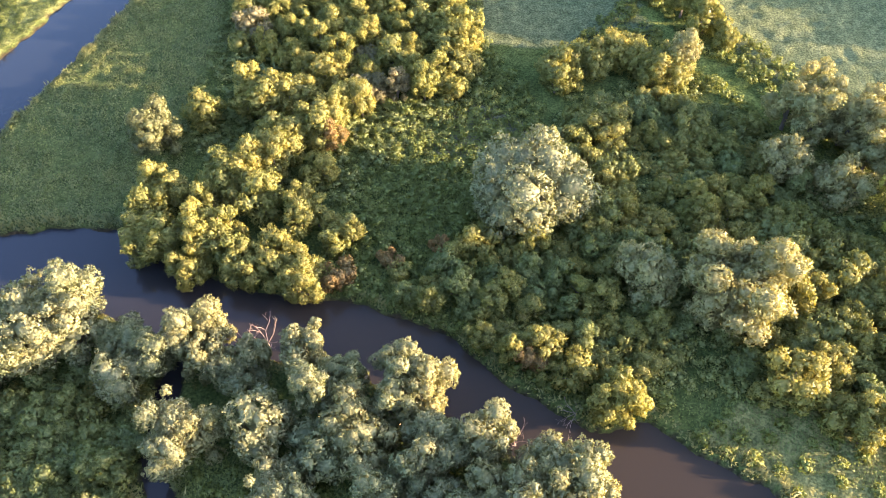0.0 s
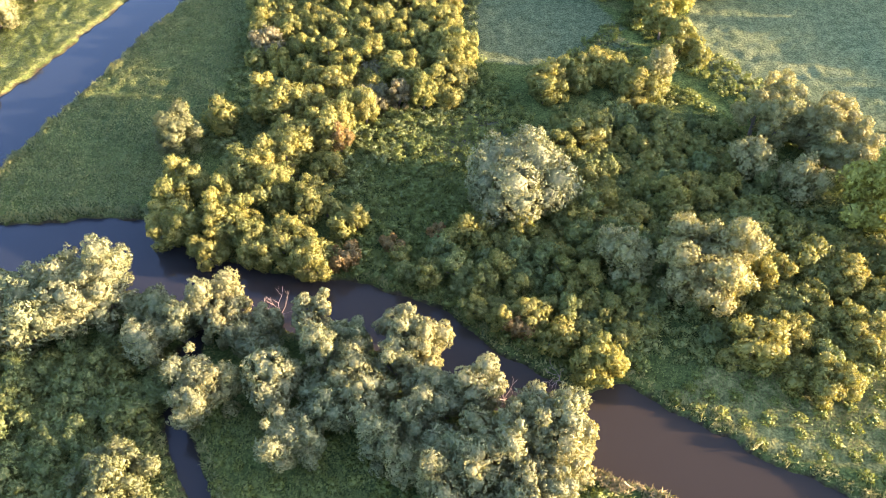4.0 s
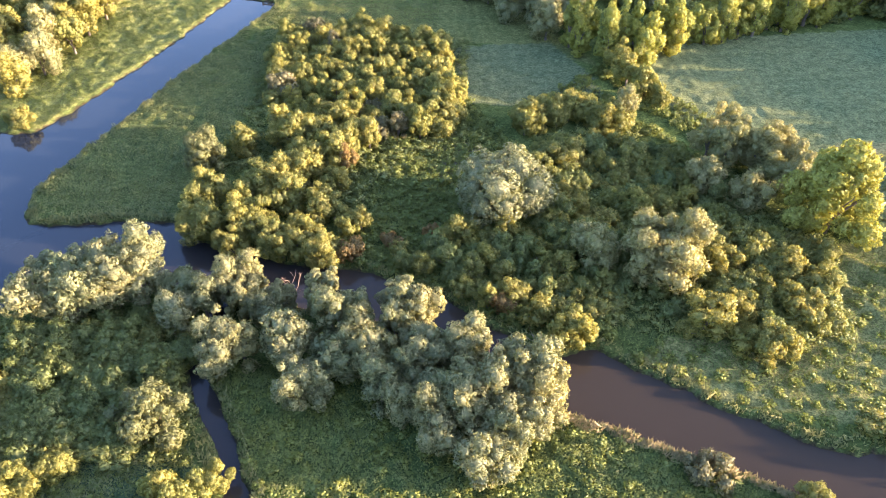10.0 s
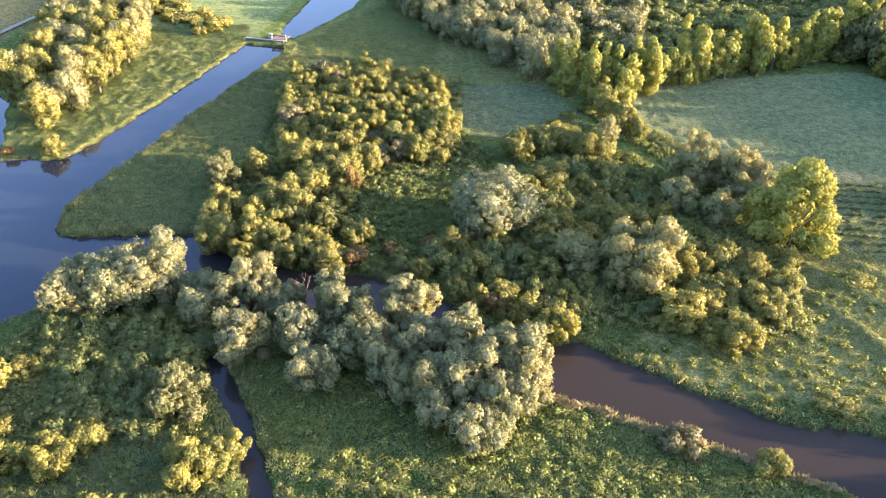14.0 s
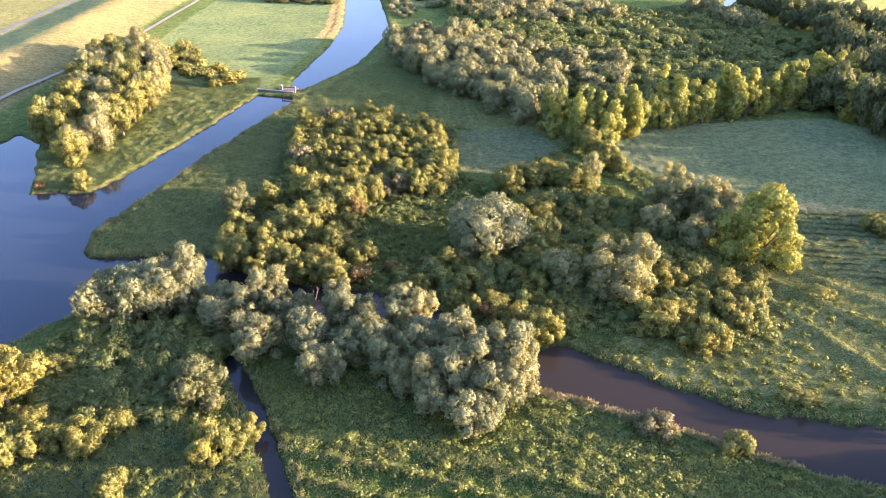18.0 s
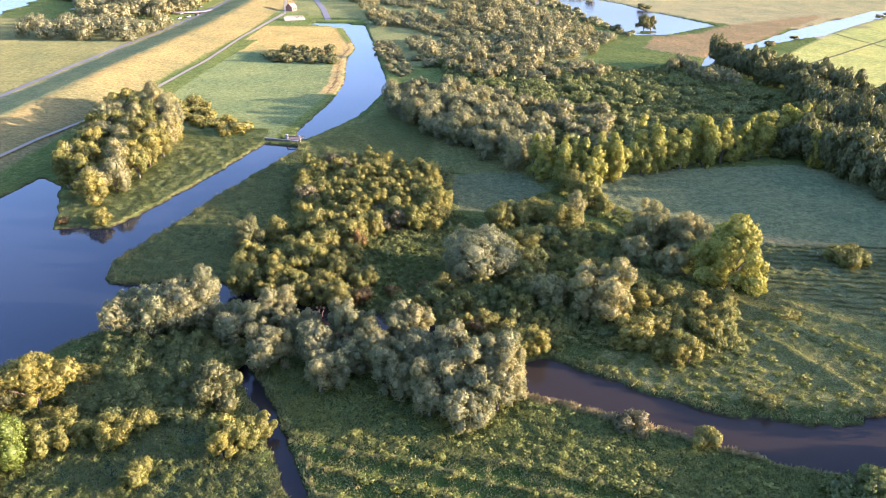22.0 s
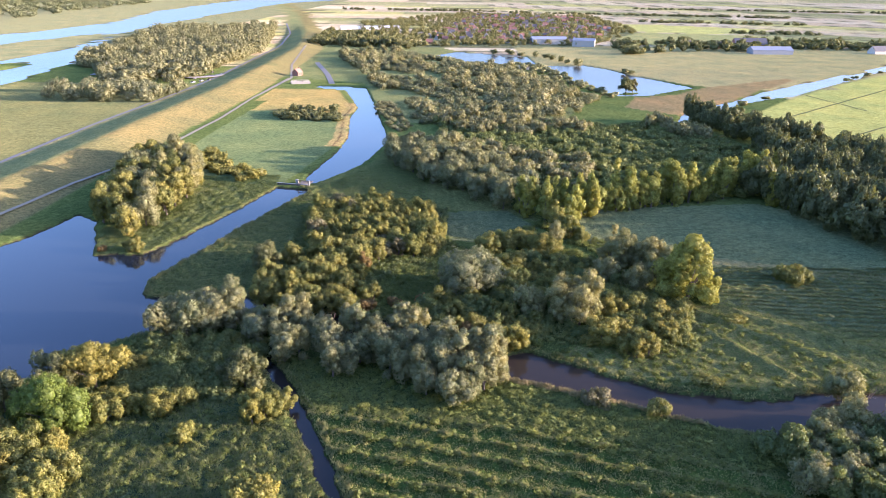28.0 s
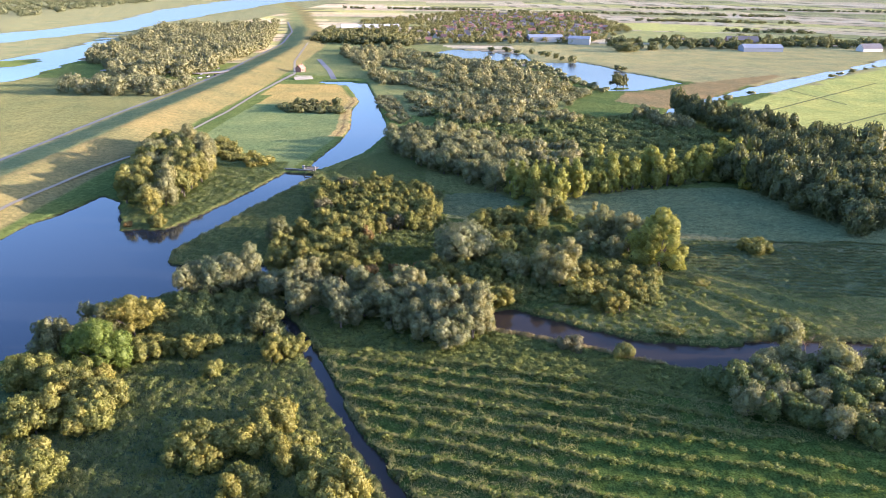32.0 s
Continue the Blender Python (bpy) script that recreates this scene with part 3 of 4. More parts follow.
# spread and height of the trees that stand out, by kind: x, y, radius, height
WILLOWS = [(-74.8, -33.4, 7.7, 11), (-65.2, -30.4, 7.3, 12), (-54.0, -34.7, 5.3, 10), (-45.6, -32.5, 5.2, 10), (-45.0, -45.2, 4.9, 10), (-35.6, -43.8, 4.3, 10), (-31.8, -51.6, 4.6, 9), (-39.6, -35.6, 4.6, 8), (-26.7, -40.0, 5.4, 12), (-31.7, -33.4, 3.7, 10), (-17.3, -39.1, 5.2, 12), (-21.8, -46.7, 3.5, 10), (-27.7, -46.9, 4.2, 8), (-14.0, -46.4, 4.6, 10), (-7.4, -45.7, 3.2, 11), (-18.1, -52.2, 4.5, 9), (-11.7, -54.5, 4.8, 10), (-6.4, -53.8, 5.7, 13), (-0.0, -51.1, 5.8, 13), (3.1, -53.0, 3.6, 11), (-1.1, -58.8, 4.7, 10), (-6.0, -63.3, 4.2, 8), (-11.6, -60.0, 3.1, 7)]
PALE_WILLOWS = [(26.4, -22.6, 7.2, 13), (14.8, -19.5, 4.5, 9), (47.4, 15.5, 6.4, 12), (55.5, 11.5, 5.8, 12), (57.7, 5.2, 5.6, 10), (28.8, 29.9, 2.9, 10), (41.1, 4.5, 4.2, 8), (48.8, -0.2, 4.2, 7)]
CLUMP = [(-58.2, -5.3, 4.8, 9), (-57.8, -13.2, 4.9, 7), (-49.4, -12.8, 4.5, 9), (-47.1, -1.1, 5.1, 10), (-42.4, 2.4, 3.7, 9), (-42.4, -6.2, 3.5, 9), (-49.7, -5.1, 4.5, 8), (-45.6, -14.5, 4.2, 7), (-38.1, -16.6, 4.6, 7), (-35.2, -8.2, 4.1, 8), (-29.6, -11.6, 3.7, 6), (-34.5, -20.4, 4.0, 6), (-42.9, -18.4, 4.1, 6), (-51.1, -17.9, 3.7, 6), (-56.1, 14.6, 3.5, 7), (-47.7, 18.6, 5.3, 9), (-41.1, 18.9, 4.5, 9), (-42.2, 7.7, 5.3, 8), (-35.5, 11.3, 4.8, 9), (-30.7, 17.9, 4.3, 8), (-34.5, 1.4, 3.6, 6)]
YELLOWS = [(37.5, -20.4, 4.2, 6), (44.6, -16.5, 3.5, 6), (48.8, -21.6, 4.1, 6), (47.6, -31.8, 4.1, 6), (31.5, -35.4, 3.5, 7), (37.8, -32.8, 3.6, 6), (40.1, -41.1, 4.0, 6), (28.2, -36.9, 2.1, 3), (53.3, -25.7, 3.9, 5), (6.3, 27.3, 4.9, 7), (12.3, 31.2, 4.5, 7), (18.4, 34.0, 5.4, 7), (24.8, 29.1, 5.3, 7), (13.2, 14.6, 5.1, 6), (4.1, -34.5, 3.2, 4), (36.5, -38.4, 2.9, 4)]
WESTB = [(-72.4, -47.2, 4.5, 4), (-62.4, -48.5, 4.6, 4.2), (-54.5, -47.2, 4.6, 4.5), (-64.0, -55.1, 4.4, 3.6), (-69.4, -57.2, 4.5, 3.6), (-62.4, -41.8, 4.4, 5), (-71.4, -41.5, 4.2, 4.5), (-77.0, -42.9, 3.4, 4), (-58.0, -54.5, 3.6, 3.4)]
W28 = [(-84.5, -60.0, 6.4, 11), (-86.5, -75.5, 6.8, 11), (-91.3, -62.8, 4.6, 10), (-98.8, -70.0, 5.0, 9), (-78.4, -92.0, 5.3, 6), (-87.5, -88.1, 5.0, 7), (-46.0, -71.0, 4.0, 6), (-59.2, -79.5, 2.4, 4), (-68.3, -68.6, 4.1, 5), (-76.6, -69.9, 5.2, 5), (-63.6, -65.3, 2.3, 4), (-52.0, -58.3, 4.7, 9)]
W32 = [(-96.6, -83.1, 6.5, 8), (-88.8, -99.7, 6.6, 8), (-77.7, -99.5, 5.4, 7), (-80.3, -117.4, 6.6, 7), (-52.3, -108.4, 6.4, 6), (-43.7, -104.6, 5.8, 6), (-40.3, -97.7, 5.0, 6), (-41.0, -118.9, 4.8, 6), (-25.1, -119.3, 6.3, 7), (-33.7, -110.6, 5.0, 6)]
POPS = [(23.2, 71.4, 6.4, 15), (31.1, 64.8, 5.9, 17), (38.6, 62.7, 5.9, 15), (46.8, 70.7, 5.7, 16), (61.6, 78.5, 7.6, 14), (71.8, 82.5, 6.5, 14), (83.7, 88.2, 7.6, 15), (95.9, 93.1, 6.5, 14), (107.4, 98.7, 8.1, 16), (124.2, 107.0, 7.4, 17), (128.1, 87.0, 7.6, 15)]
SMALL = [(37.6, -66.8, 2.5, 3.5), (51.6, -54.6, 3.0, 2.5), (98.6, 7.4, 5.4, 5), (70.3, -21.3, 3.3, 2), (-110.9, 25.3, 3.6, 5)]

for key, rows in (("willow", WILLOWS), ("pale", PALE_WILLOWS), ("sallow", CLUMP), ("sallow", YELLOWS), ("shrub", WESTB), ("golden", W32), ("sallow", SMALL)):
    for x, y, R, H in rows:
        clump(key, x, y, R, H)
for (x, y, R, H), key in zip(W28, ("maple", "ash", "alder", "alder", "sallow", "sallow", "golden", "golden", "golden", "golden", "golden", "alder")):
    clump(key, x, y, R, H)
for x, y, R, H in POPS:
    turn = PICK.uniform(0, 6.28)
    for k in range(3):
        a = turn + 2.09 * k
        plant("poplar", x + 0.42 * R * math.cos(a), y + 0.42 * R * math.sin(a), R * PICK.uniform(0.36, 0.52), H * PICK.uniform(0.72, 1.08))
for k in range(24):
    plant("poplar", 44 + 4.0 * k + PICK.uniform(-1.2, 1.2), 72 + 1.65 * k + PICK.uniform(-2, 2), PICK.uniform(2.0, 3.1), PICK.uniform(12, 18.5))
for x, y, R, H, key in ((7.6, -39.6, 2.6, 5.5, "golden"), (10.4, -38.4, 2.8, 6, "golden"), (9.4, -36.0, 2.4, 5, "golden"), (-1.8, -32.0, 2.4, 4.5, "rust"), (0.6, -30.4, 2.4, 5, "sallow"),
                        (-29.2, -19.3, 2.6, 4.5, "rust"), (-31.5, -18.0, 2.2, 4, "sallow"), (-22.0, -15.6, 1.8, 3.6, "rust"), (-20.2, -17.5, 1.6, 3, "sallow"), (-33.2, 9.0, 2.2, 7.5, "rust"),
                        (-12.0, -14.0, 1.8, 3.4, "golden"), (-14.5, -12.5, 1.5, 3, "rust"), (-121.0, 24.5, 1.6, 2.6, "rust"), (-16.0, -20.0, 1.4, 2.6, "golden"), (4.0, -33.0, 1.6, 3, "golden"), (24.5, -63.0, 2.8, 3, "faded"), (36.4, 44.0, 3.8, 8.0, "golden"), (33.0, 50.0, 3.4, 9.0, "golden"), (31.5, 56.0, 3.6, 9.5, "golden"),
                        (39.5, 39.5, 2.6, 5.5, "golden")):
    plant(key, x, y, R, H)
plant("alder", -62.9, 8.5, 4.6, 9, "dark oak-like tree standing alone by the meadow")
grey = tree("grey_willow_tree", 8.8, 13, GREY, "broad silver-grey willow tree in the clearing", "tree", "", 77, lobes=22, leaves=22000, leaf=0.22, lobe=0.37, limbs=5)
grey.matrix_basis = pose(-1.0, -4.0, 0.3)
BUILT.append((-1, -4, 10))
big_poplar = tree("great_poplar_tree", 7.8, 19.5, YELLOW, "great solitary yellow-green poplar on the meadow edge", "tree", "", 78, lobes=46, leaves=22000, leaf=0.25, lobe=0.25, limbs=5, taper=0.8, base=-1.0, tall=1.25)
big_poplar.matrix_basis = pose(61.3, -8.5, 0.3)
BUILT.append((61.3, -8.5, 9))
UPPER = [(-60, 72), (-44, 80), (-12, 70), (-10, 26), (-24, 19), (-54, 37)]
SHRUBS = [(-8, -11), (8, 18), (26, 24), (44, 11), (41, -10), (15, -34), (-1, -34), (-20, -23)]
for x, y in scatter(UPPER, 3.6, 11):
    plant(PICK.choice(("sallow", "sallow", "sallow", "sallow", "golden", "golden", "golden", "golden", "golden", "golden", "golden", "faded")), x, y, PICK.uniform(1.9, 3.6), PICK.uniform(3.6, 6.8) if x < -45 else PICK.uniform(4.4, 7.8))
for x, y in scatter(SHRUBS, 3.0, 12):
    plant(PICK.choice(("shrub", "shrub", "sallow", "sallow", "golden")), x, y, PICK.uniform(1.5, 2.9), PICK.uniform(2.0, 5.2))
for x, y in scatter([(-80, -34), (-52, -36), (-50, -58), (-56, -64), (-82, -66), (-80, -50), (-76, -42)], 3.2, 13):
    plant(PICK.choice(("shrub", "shrub", "shrub", "sallow")), x, y, PICK.uniform(1.6, 2.9), PICK.uniform(1.8, 3.4))
for x, y, R, H in ((-79, -71, 3.2, 5), (-66, -69.5, 2.8, 4.5), (-43, -69, 2.6, 5), (-41.5, -66.5, 2.2, 4.5), (-59, -77, 2.0, 3.4), (-88, -82, 3.4, 6), (-82, -83, 2.8, 5)):
    plant("golden", x, y, R, H)
for x, y in scatter([(40, -6), (60, -17), (52, -36), (38, -39), (22, -29), (35, -7)], 3.4, 17):
    plant(PICK.choice(("sallow", "sallow", "shrub", "golden")), x, y, PICK.uniform(1.8, 3.0), PICK.uniform(2.6, 4.8))
for x, y in scatter([(-38, 182), (-7, 184), (28, 99), (20, 71), (-1, 97), (-32, 138)], 6.5, 14):
    plant("willow", x, y, PICK.uniform(3.6, 5.0), PICK.uniform(9, 12.5))
for x, y in scatter([(-134, 52), (-155, 138), (-142, 158), (-120, 118), (-112, 75), (-118, 38)], 5.0, 15):
    plant(PICK.choice(("willow", "sallow", "sallow", "pale")), x, y, PICK.uniform(3.4, 4.8), PICK.uniform(9, 14))


for x, y in scatter([(56, -80), (66, -74), (78, -74), (110, -75), (112, -112), (78, -103), (58, -92)], 3.6, 16):
    plant(PICK.choice(("willow", "shrub", "willow", "shrub")), x, y, PICK.uniform(2.4, 3.4), PICK.uniform(4.6, 7.6))
for x, y, R, H, key in ((79.5, -60.5, 4.2, 7, "pale"), (74, -74, 3.6, 8.5, "pale"), (84, -77, 5.0, 9, "pale"), (98, -72, 4.6, 8, "pale"), (77, -97, 4.2, 5.5, "sallow"),
                        (90, -99, 4.4, 5.5, "sallow"), (66, -79, 3.0, 7, "pale"), (137, 402, 5.0, 13, "alder"), (143, 405, 4.0, 11, "alder")):
    plant(key, x, y, R, H)


def far_wood(name, poly, gap, seed, mat, spread, height, label, leaf=0.9, leaves=300, gaps=None, where=None, count=9000, reach=0.75, category="trees"):
    """A wood too far to count: many crowns in one sheet of stuff."""
    rng = random.Random(seed)
    forms = [crown_arrays(1.0, 2.0, 0.1, 8 if leaves > 150 else 5, leaves, leaf / spread, 900 + seed + i, 0.45, bunch=9) for i in range(4)]
    cos, fas, nos, n = [], [], [], 0
    spots = scatter(poly, gap, seed, count, True, gaps, where, reach)
    level = land(np.array([p[0] for p in spots]), np.array([p[1] for p in spots]))[0]
    for (x, y), z in zip(spots, level):
        co, fa, no = forms[rng.randrange(4)]
        a, r, h = rng.uniform(0, 6.28), spread * rng.uniform(0.7, 1.3), height * rng.uniform(0.7, 1.25)
        c, s = math.cos(a), math.sin(a)
        cos.append(np.stack([(co[:, 0] * c - co[:, 1] * s) * r + x, (co[:, 0] * s + co[:, 1] * c) * r + y, co[:, 2] * h / 2 + z - 0.25], 1))
        fas.append(fa + n)
        nos.append(np.stack([no[:, 0] * c - no[:, 1] * s, no[:, 0] * s + no[:, 1] * c, no[:, 2]], 1))
        n += len(co)
    return tagged(new(name, mesh_from(name, np.concatenate(cos), np.concatenate(fas), 3, mat, np.concatenate(nos))), label, category, kind="stuff")


far_wood("thicket_willows", [(-14, 258), (90, 249), (128, 258), (140, 205), (100, 222), (60, 216), (10, 222), (18, 165), (60, 150), (54, 100), (29, 115), (-2, 178)], 8.5, 19, FARLEAF, 4.4, 8.5, "pale willows standing out of the thicket", 0.6, 420, -0.3)
far_wood("thicket", [(-14, 258), (90, 249), (130, 262), (160, 150), (115, 95), (54, 86), (29, 115), (-2, 178)], 4.8, 21, GREEN, 3.0, 4.4, "dense green willow thicket behind the poplars", 0.46, 390)
far_wood("dark_wood", [(145, 285), (166, 258), (200, 160), (170, 45), (142, 22), (128, 70), (118, 100), (150, 140), (160, 190)], 6.6, 22, DARK, 5.0, 14.5, "dark wood along the field edge", 0.46, 1050)
# mostly out of view; added so that its shadow lies over the wet field
far_wood("east_wood", [(202, 158), (176, 46), (180, 20), (190, -60), (290, -60), (300, 150)], 9.0, 25, DARK, 6.5, 16, "tall dark wood added beyond the wet field to shade it", 1.0, 240)
far_wood("marsh_scrub", [(-149, 705), (-79, 770), (-20, 640), (60, 560), (100, 420), (110, 361), (34, 250), (-30, 250), (-35, 285), (-49, 330), (-94, 530)], 6.6, 23, FARLEAF, 3.4, 4.6, "scattered pale willow scrub in the marsh", 0.6, 200, -0.35)
far_wood("marsh_willows", [(-140, 690), (-79, 740), (-20, 620), (60, 540), (95, 400), (80, 270), (-10, 252), (-30, 300), (-49, 340), (-94, 530)], 15.0, 26, FARLEAF, 4.8, 9.0, "taller pale willows standing in the marsh", 0.6, 320, 0.1)
far_wood("river_wood", [(-380, 539), (-470, 1014), (-311, 1121), (-235, 700), (-232, 437), (-282, 394)], 11.5, 24, FARLEAF, 7.0, 13, "willow wood on the great river's shore", 0.85, 400, -0.75)


def low_growth(name, poly, gap, seed, mat, spread, height, label, leaf=0.26, where=None, count=9000, gaps=None):
    """Clumps of nettles, brambles and tall herbs, too many to count."""
    return far_wood(name, poly, gap, seed, mat, spread, height, label, leaf, 105, gaps, where, count, 0.45, "plants")


low_growth("clearing_herbs", [(-34, -24), (-10, -30), (8, -40), (16, -38), (2, 22), (-8, 40), (-34, 20), (-30, 0)], 1.7, 71, HERB, 1.25, 1.7, "lush clumps of nettles and tall herbs in the clearing", 0.19)
low_growth("thicket_floor", [(-8, -11), (8, 22), (26, 30), (46, 12), (60, -14), (54, -38), (15, -36), (-1, -34)], 2.2, 72, GREEN, 1.5, 2.0, "bramble and herb clumps between the shrubs", 0.2)
low_growth("upper_floor", [(-62, 76), (-44, 84), (-8, 74), (-8, 24), (-36, -8), (-60, 10)], 2.4, 73, GREEN, 1.5, 2.0, "low growth between the sallow bushes", 0.22)
low_growth("west_floor", [(-84, -36), (-50, -38), (-48, -62), (-86, -66)], 2.0, 74, GREEN, 1.6, 2.0, "bramble and herb clumps behind the willows", 0.2)
low_growth("track_reeds", [(10, 40), (28, 62), (48, 38), (62, 14), (48, 8), (34, 26)], 2.0, 75, HERB, 1.2, 1.8, "tall herbs along the green track", 0.2, lambda x, y: from_line(x, y, TRACK) > 2.4)
low_growth("bank_clumps", [(14, -44), (30, -34), (50, -40), (66, -20), (92, -46), (92, -56), (56, -58), (30, -50)], 2.6, 76, HERB, 1.0, 1.0, "low herb clumps on the meadow bank", 0.19, gaps=-0.3)
low_growth("row_clumps", ROWS_FIELD, 1.2, 77, HERB, 0.9, 0.85, "clumps of tall herbs along the strips", 0.16, lambda x, y: ridges(x, y) > 0.5, 14000)
low_growth("near_clumps", [(-46, -46), (-8, -50), (8, -56), (60, -80), (50, -88), (-6, -72), (-36, -68)], 2.4, 78, HERB, 1.1, 0.9, "green herb clumps on the near bank", 0.17)
low_growth("west_clumps", [(-47, -60), (-95, -62), (-100, -136), (-8, -136), (-30, -90)], 2.1, 79, HERB, 1.0, 0.95, "reed and herb clumps beside the ditch", 0.17, gaps=-0.4)


# ---- reeds and tall herbs ----
def tufts(name, poly, count, height, width, mat, seed, label, ridge=False, bank=99.0, rows=0.0, upright=0.3):
    """Sprays of leaves and blades over an outline, thicker on the humps, as one sheet of stuff."""
    rng = np.random.default_rng(seed)
    px = rng.uniform(min(p[0] for p in poly), max(p[0] for p in poly), count)
    py = rng.uniform(min(p[1] for p in poly), max(p[1] for p in poly), count)
    if rows:
        line = py + 0.1 * px + 0.5 * lumps(px, py, 9.0, 6)
        py = py + (np.round(line / rows) * rows - line) * 0.8
    z, d, s = land(px, py)
    ok = (from_line(px, py, TRACK) > 1.6) & inside(px, py, poly) & (d > 0.3) & (d < bank)
    ok &= rng.uniform(0, 1, count) < 0.62 + 1.9 * sward(px, py)
    if ridge:
        ok &= rng.uniform(0, 1, count) < 0.35 + 0.65 * ridges(px, py)
    px, py, z = px[ok], py[ok], z[ok]
    n = len(px)
    h = height * rng.uniform(0.35, 1.0, n) * np.clip(0.8 + 0.5 * lumps(px, py, 2.2, 3), 0.35, 1.3)
    if ridge:
        h *= 0.5 + 0.6 * ridges(px, py)
    w = width * rng.uniform(0.6, 1.35, (n, 1))
    slope = [(sward(px + 0.5 * a, py + 0.5 * b) - sward(px - 0.5 * a, py - 0.5 * b)) for a, b in ((1, 0), (0, 1))]
    up = unit(np.stack([-1.3 * slope[0] + rng.normal(0, 0.26, n), -1.3 * slope[1] + rng.normal(0, 0.26, n), np.ones(n)], 1))
    way = rng.normal(0, 1, (n, 3)) * np.array([1, 1, 0.35])
    way = unit(way + np.array([0, 0, 3.2 * upright]))
    side = unit(np.cross(way, rng.normal(0, 1, (n, 3)) * np.array([0.5, 0.5, 0.2]) + np.array([0, -0.5, 1.0])))
    foot = np.stack([px, py, z + h * (1 - upright) * rng.uniform(0.2, 0.8, n)], 1)
    side = np.where(((np.cross(side, way)) @ np.array([0.0, -0.6, 1.0]))[:, None] < 0, -side, side)
    tip = foot + way * (1.9 * w + upright * h[:, None])
    co = np.stack([foot - side * w, foot + side * w, tip], 1).reshape(-1, 3)
    ob = new(name, mesh_from(name, co, np.arange(3 * n).reshape(-1, 3), 3, mat, np.repeat(up, 3, axis=0)))
    return tagged(ob, label, "plants", kind="stuff")


tufts("rough_grass", [(-98, -12), (-97, 5), (-66, 105), (-40, 150), (60, 95), (130, 92), (180, 30), (150, -60), (70, -60), (12, -40), (-60, -10)], 609000, 0.55, 0.112, HERB, 30, "rough mixed grass and herbs between the trees")
tufts("island_reeds", [(-124, 22), (-107, 24), (-92, 66), (-82, 106), (-84, 125), (-120, 122), (-132, 45)], 130500, 0.6, 0.112, HERB, 37, "reeds along the island shore")
tufts("bank_reeds", [(-100, -8), (-60, 0), (-10, -20), (16, -32), (90, -48), (130, -52), (130, -82), (60, -84), (0, -60), (-40, -40), (-60, -30), (-95, -45)], 377000, 1.3, 0.128, REED, 38, "fringe of tall reeds along the river bank", bank=2.2, upright=0.5)
tufts("straw_fringe", [(4, -50), (19, -56), (31, -61), (46, -67), (46, -73), (30, -66), (18, -62), (2, -56)], 60000, 1.7, 0.12, STRAW, 44, "straw-gold reeds along the near river bank", bank=2.0, upright=0.5)
tufts("ditch_reeds", [(-56, -40), (-46, -40), (-10, -110), (6, -138), (-16, -138), (-40, -85)], 130500, 1.4, 0.12, REED, 39, "tall straw-tipped reeds along the ditch", bank=2.0, upright=0.5)
tufts("lake_reeds", [(-99, -6), (-92, -14), (-60, -14), (-60, -4), (-86, 20), (-62, 104), (-70, 112), (-96, 20)], 87000, 1.3, 0.128, REED, 40, "fringe of reeds at the meadow's edge", bank=2.2, upright=0.5)
tufts("herbs", ROWS_FIELD, 560000, 1.0, 0.105, REED, 31, "strips of tall green and straw-coloured herbs", True, upright=0.35)
tufts("meadow_grass", [(-98, -8), (-97, 5), (-80, 62), (-66, 100), (-30, 90), (-62, 30), (-56, -12), (-80, -12)], 116000, 0.65, 0.128, REED, 32, "tall green meadow grass")
tufts("reeds", [(-68, 108), (-46, 150), (-38, 205), (-5, 140), (40, 80), (120, 92), (140, 40), (140, -45), (60, -60), (14, -42), (30, -30), (50, 0), (40, 40), (20, 80)], 174000, 0.7, 0.12, HERB, 33, "grey-green reed bed")
tufts("crop_rows", [(48, 78), (120, 90), (175, 40), (178, -30), (100, -30), (74, -8), (68, 10), (48, 30), (40, 50)], 333500, 0.85, 0.12, REED, 41, "rows of grey-green crop in the wet field", rows=2.8, upright=0.35)
tufts("small_crop_rows", [(-12, 72), (16, 76), (30, 45), (22, 40), (-8, 42)], 43500, 0.8, 0.112, REED, 42, "rows of grey-green crop in the small field", rows=2.2)
tufts("clearing_grass", [(-30, -22), (-10, -30), (8, -40), (14, -40), (-2, 20), (-8, 40), (-20, 20)], 87000, 0.75, 0.16, HERB, 34, "lush green tall herbs in the clearing")
tufts("bank_grass", [(-50, -44), (-8, -46), (8, -53), (62, -77), (62, -90), (-10, -72), (-40, -66)], 159500, 0.7, 0.128, HERB, 35, "green grass on the river bank")
tufts("west_reeds", [(-47, -60), (-95, -62), (-100, -130), (-5, -130), (-30, -90)], 101500, 1.3, 0.104, REED, 43, "straw-tipped reeds among the herbs beside the ditch", upright=0.5)
tufts("west_grass", [(-47, -60), (-95, -62), (-100, -130), (-5, -130), (-30, -90)], 275500, 0.9, 0.112, HERB, 36, "reeds and herbs beside the ditch")


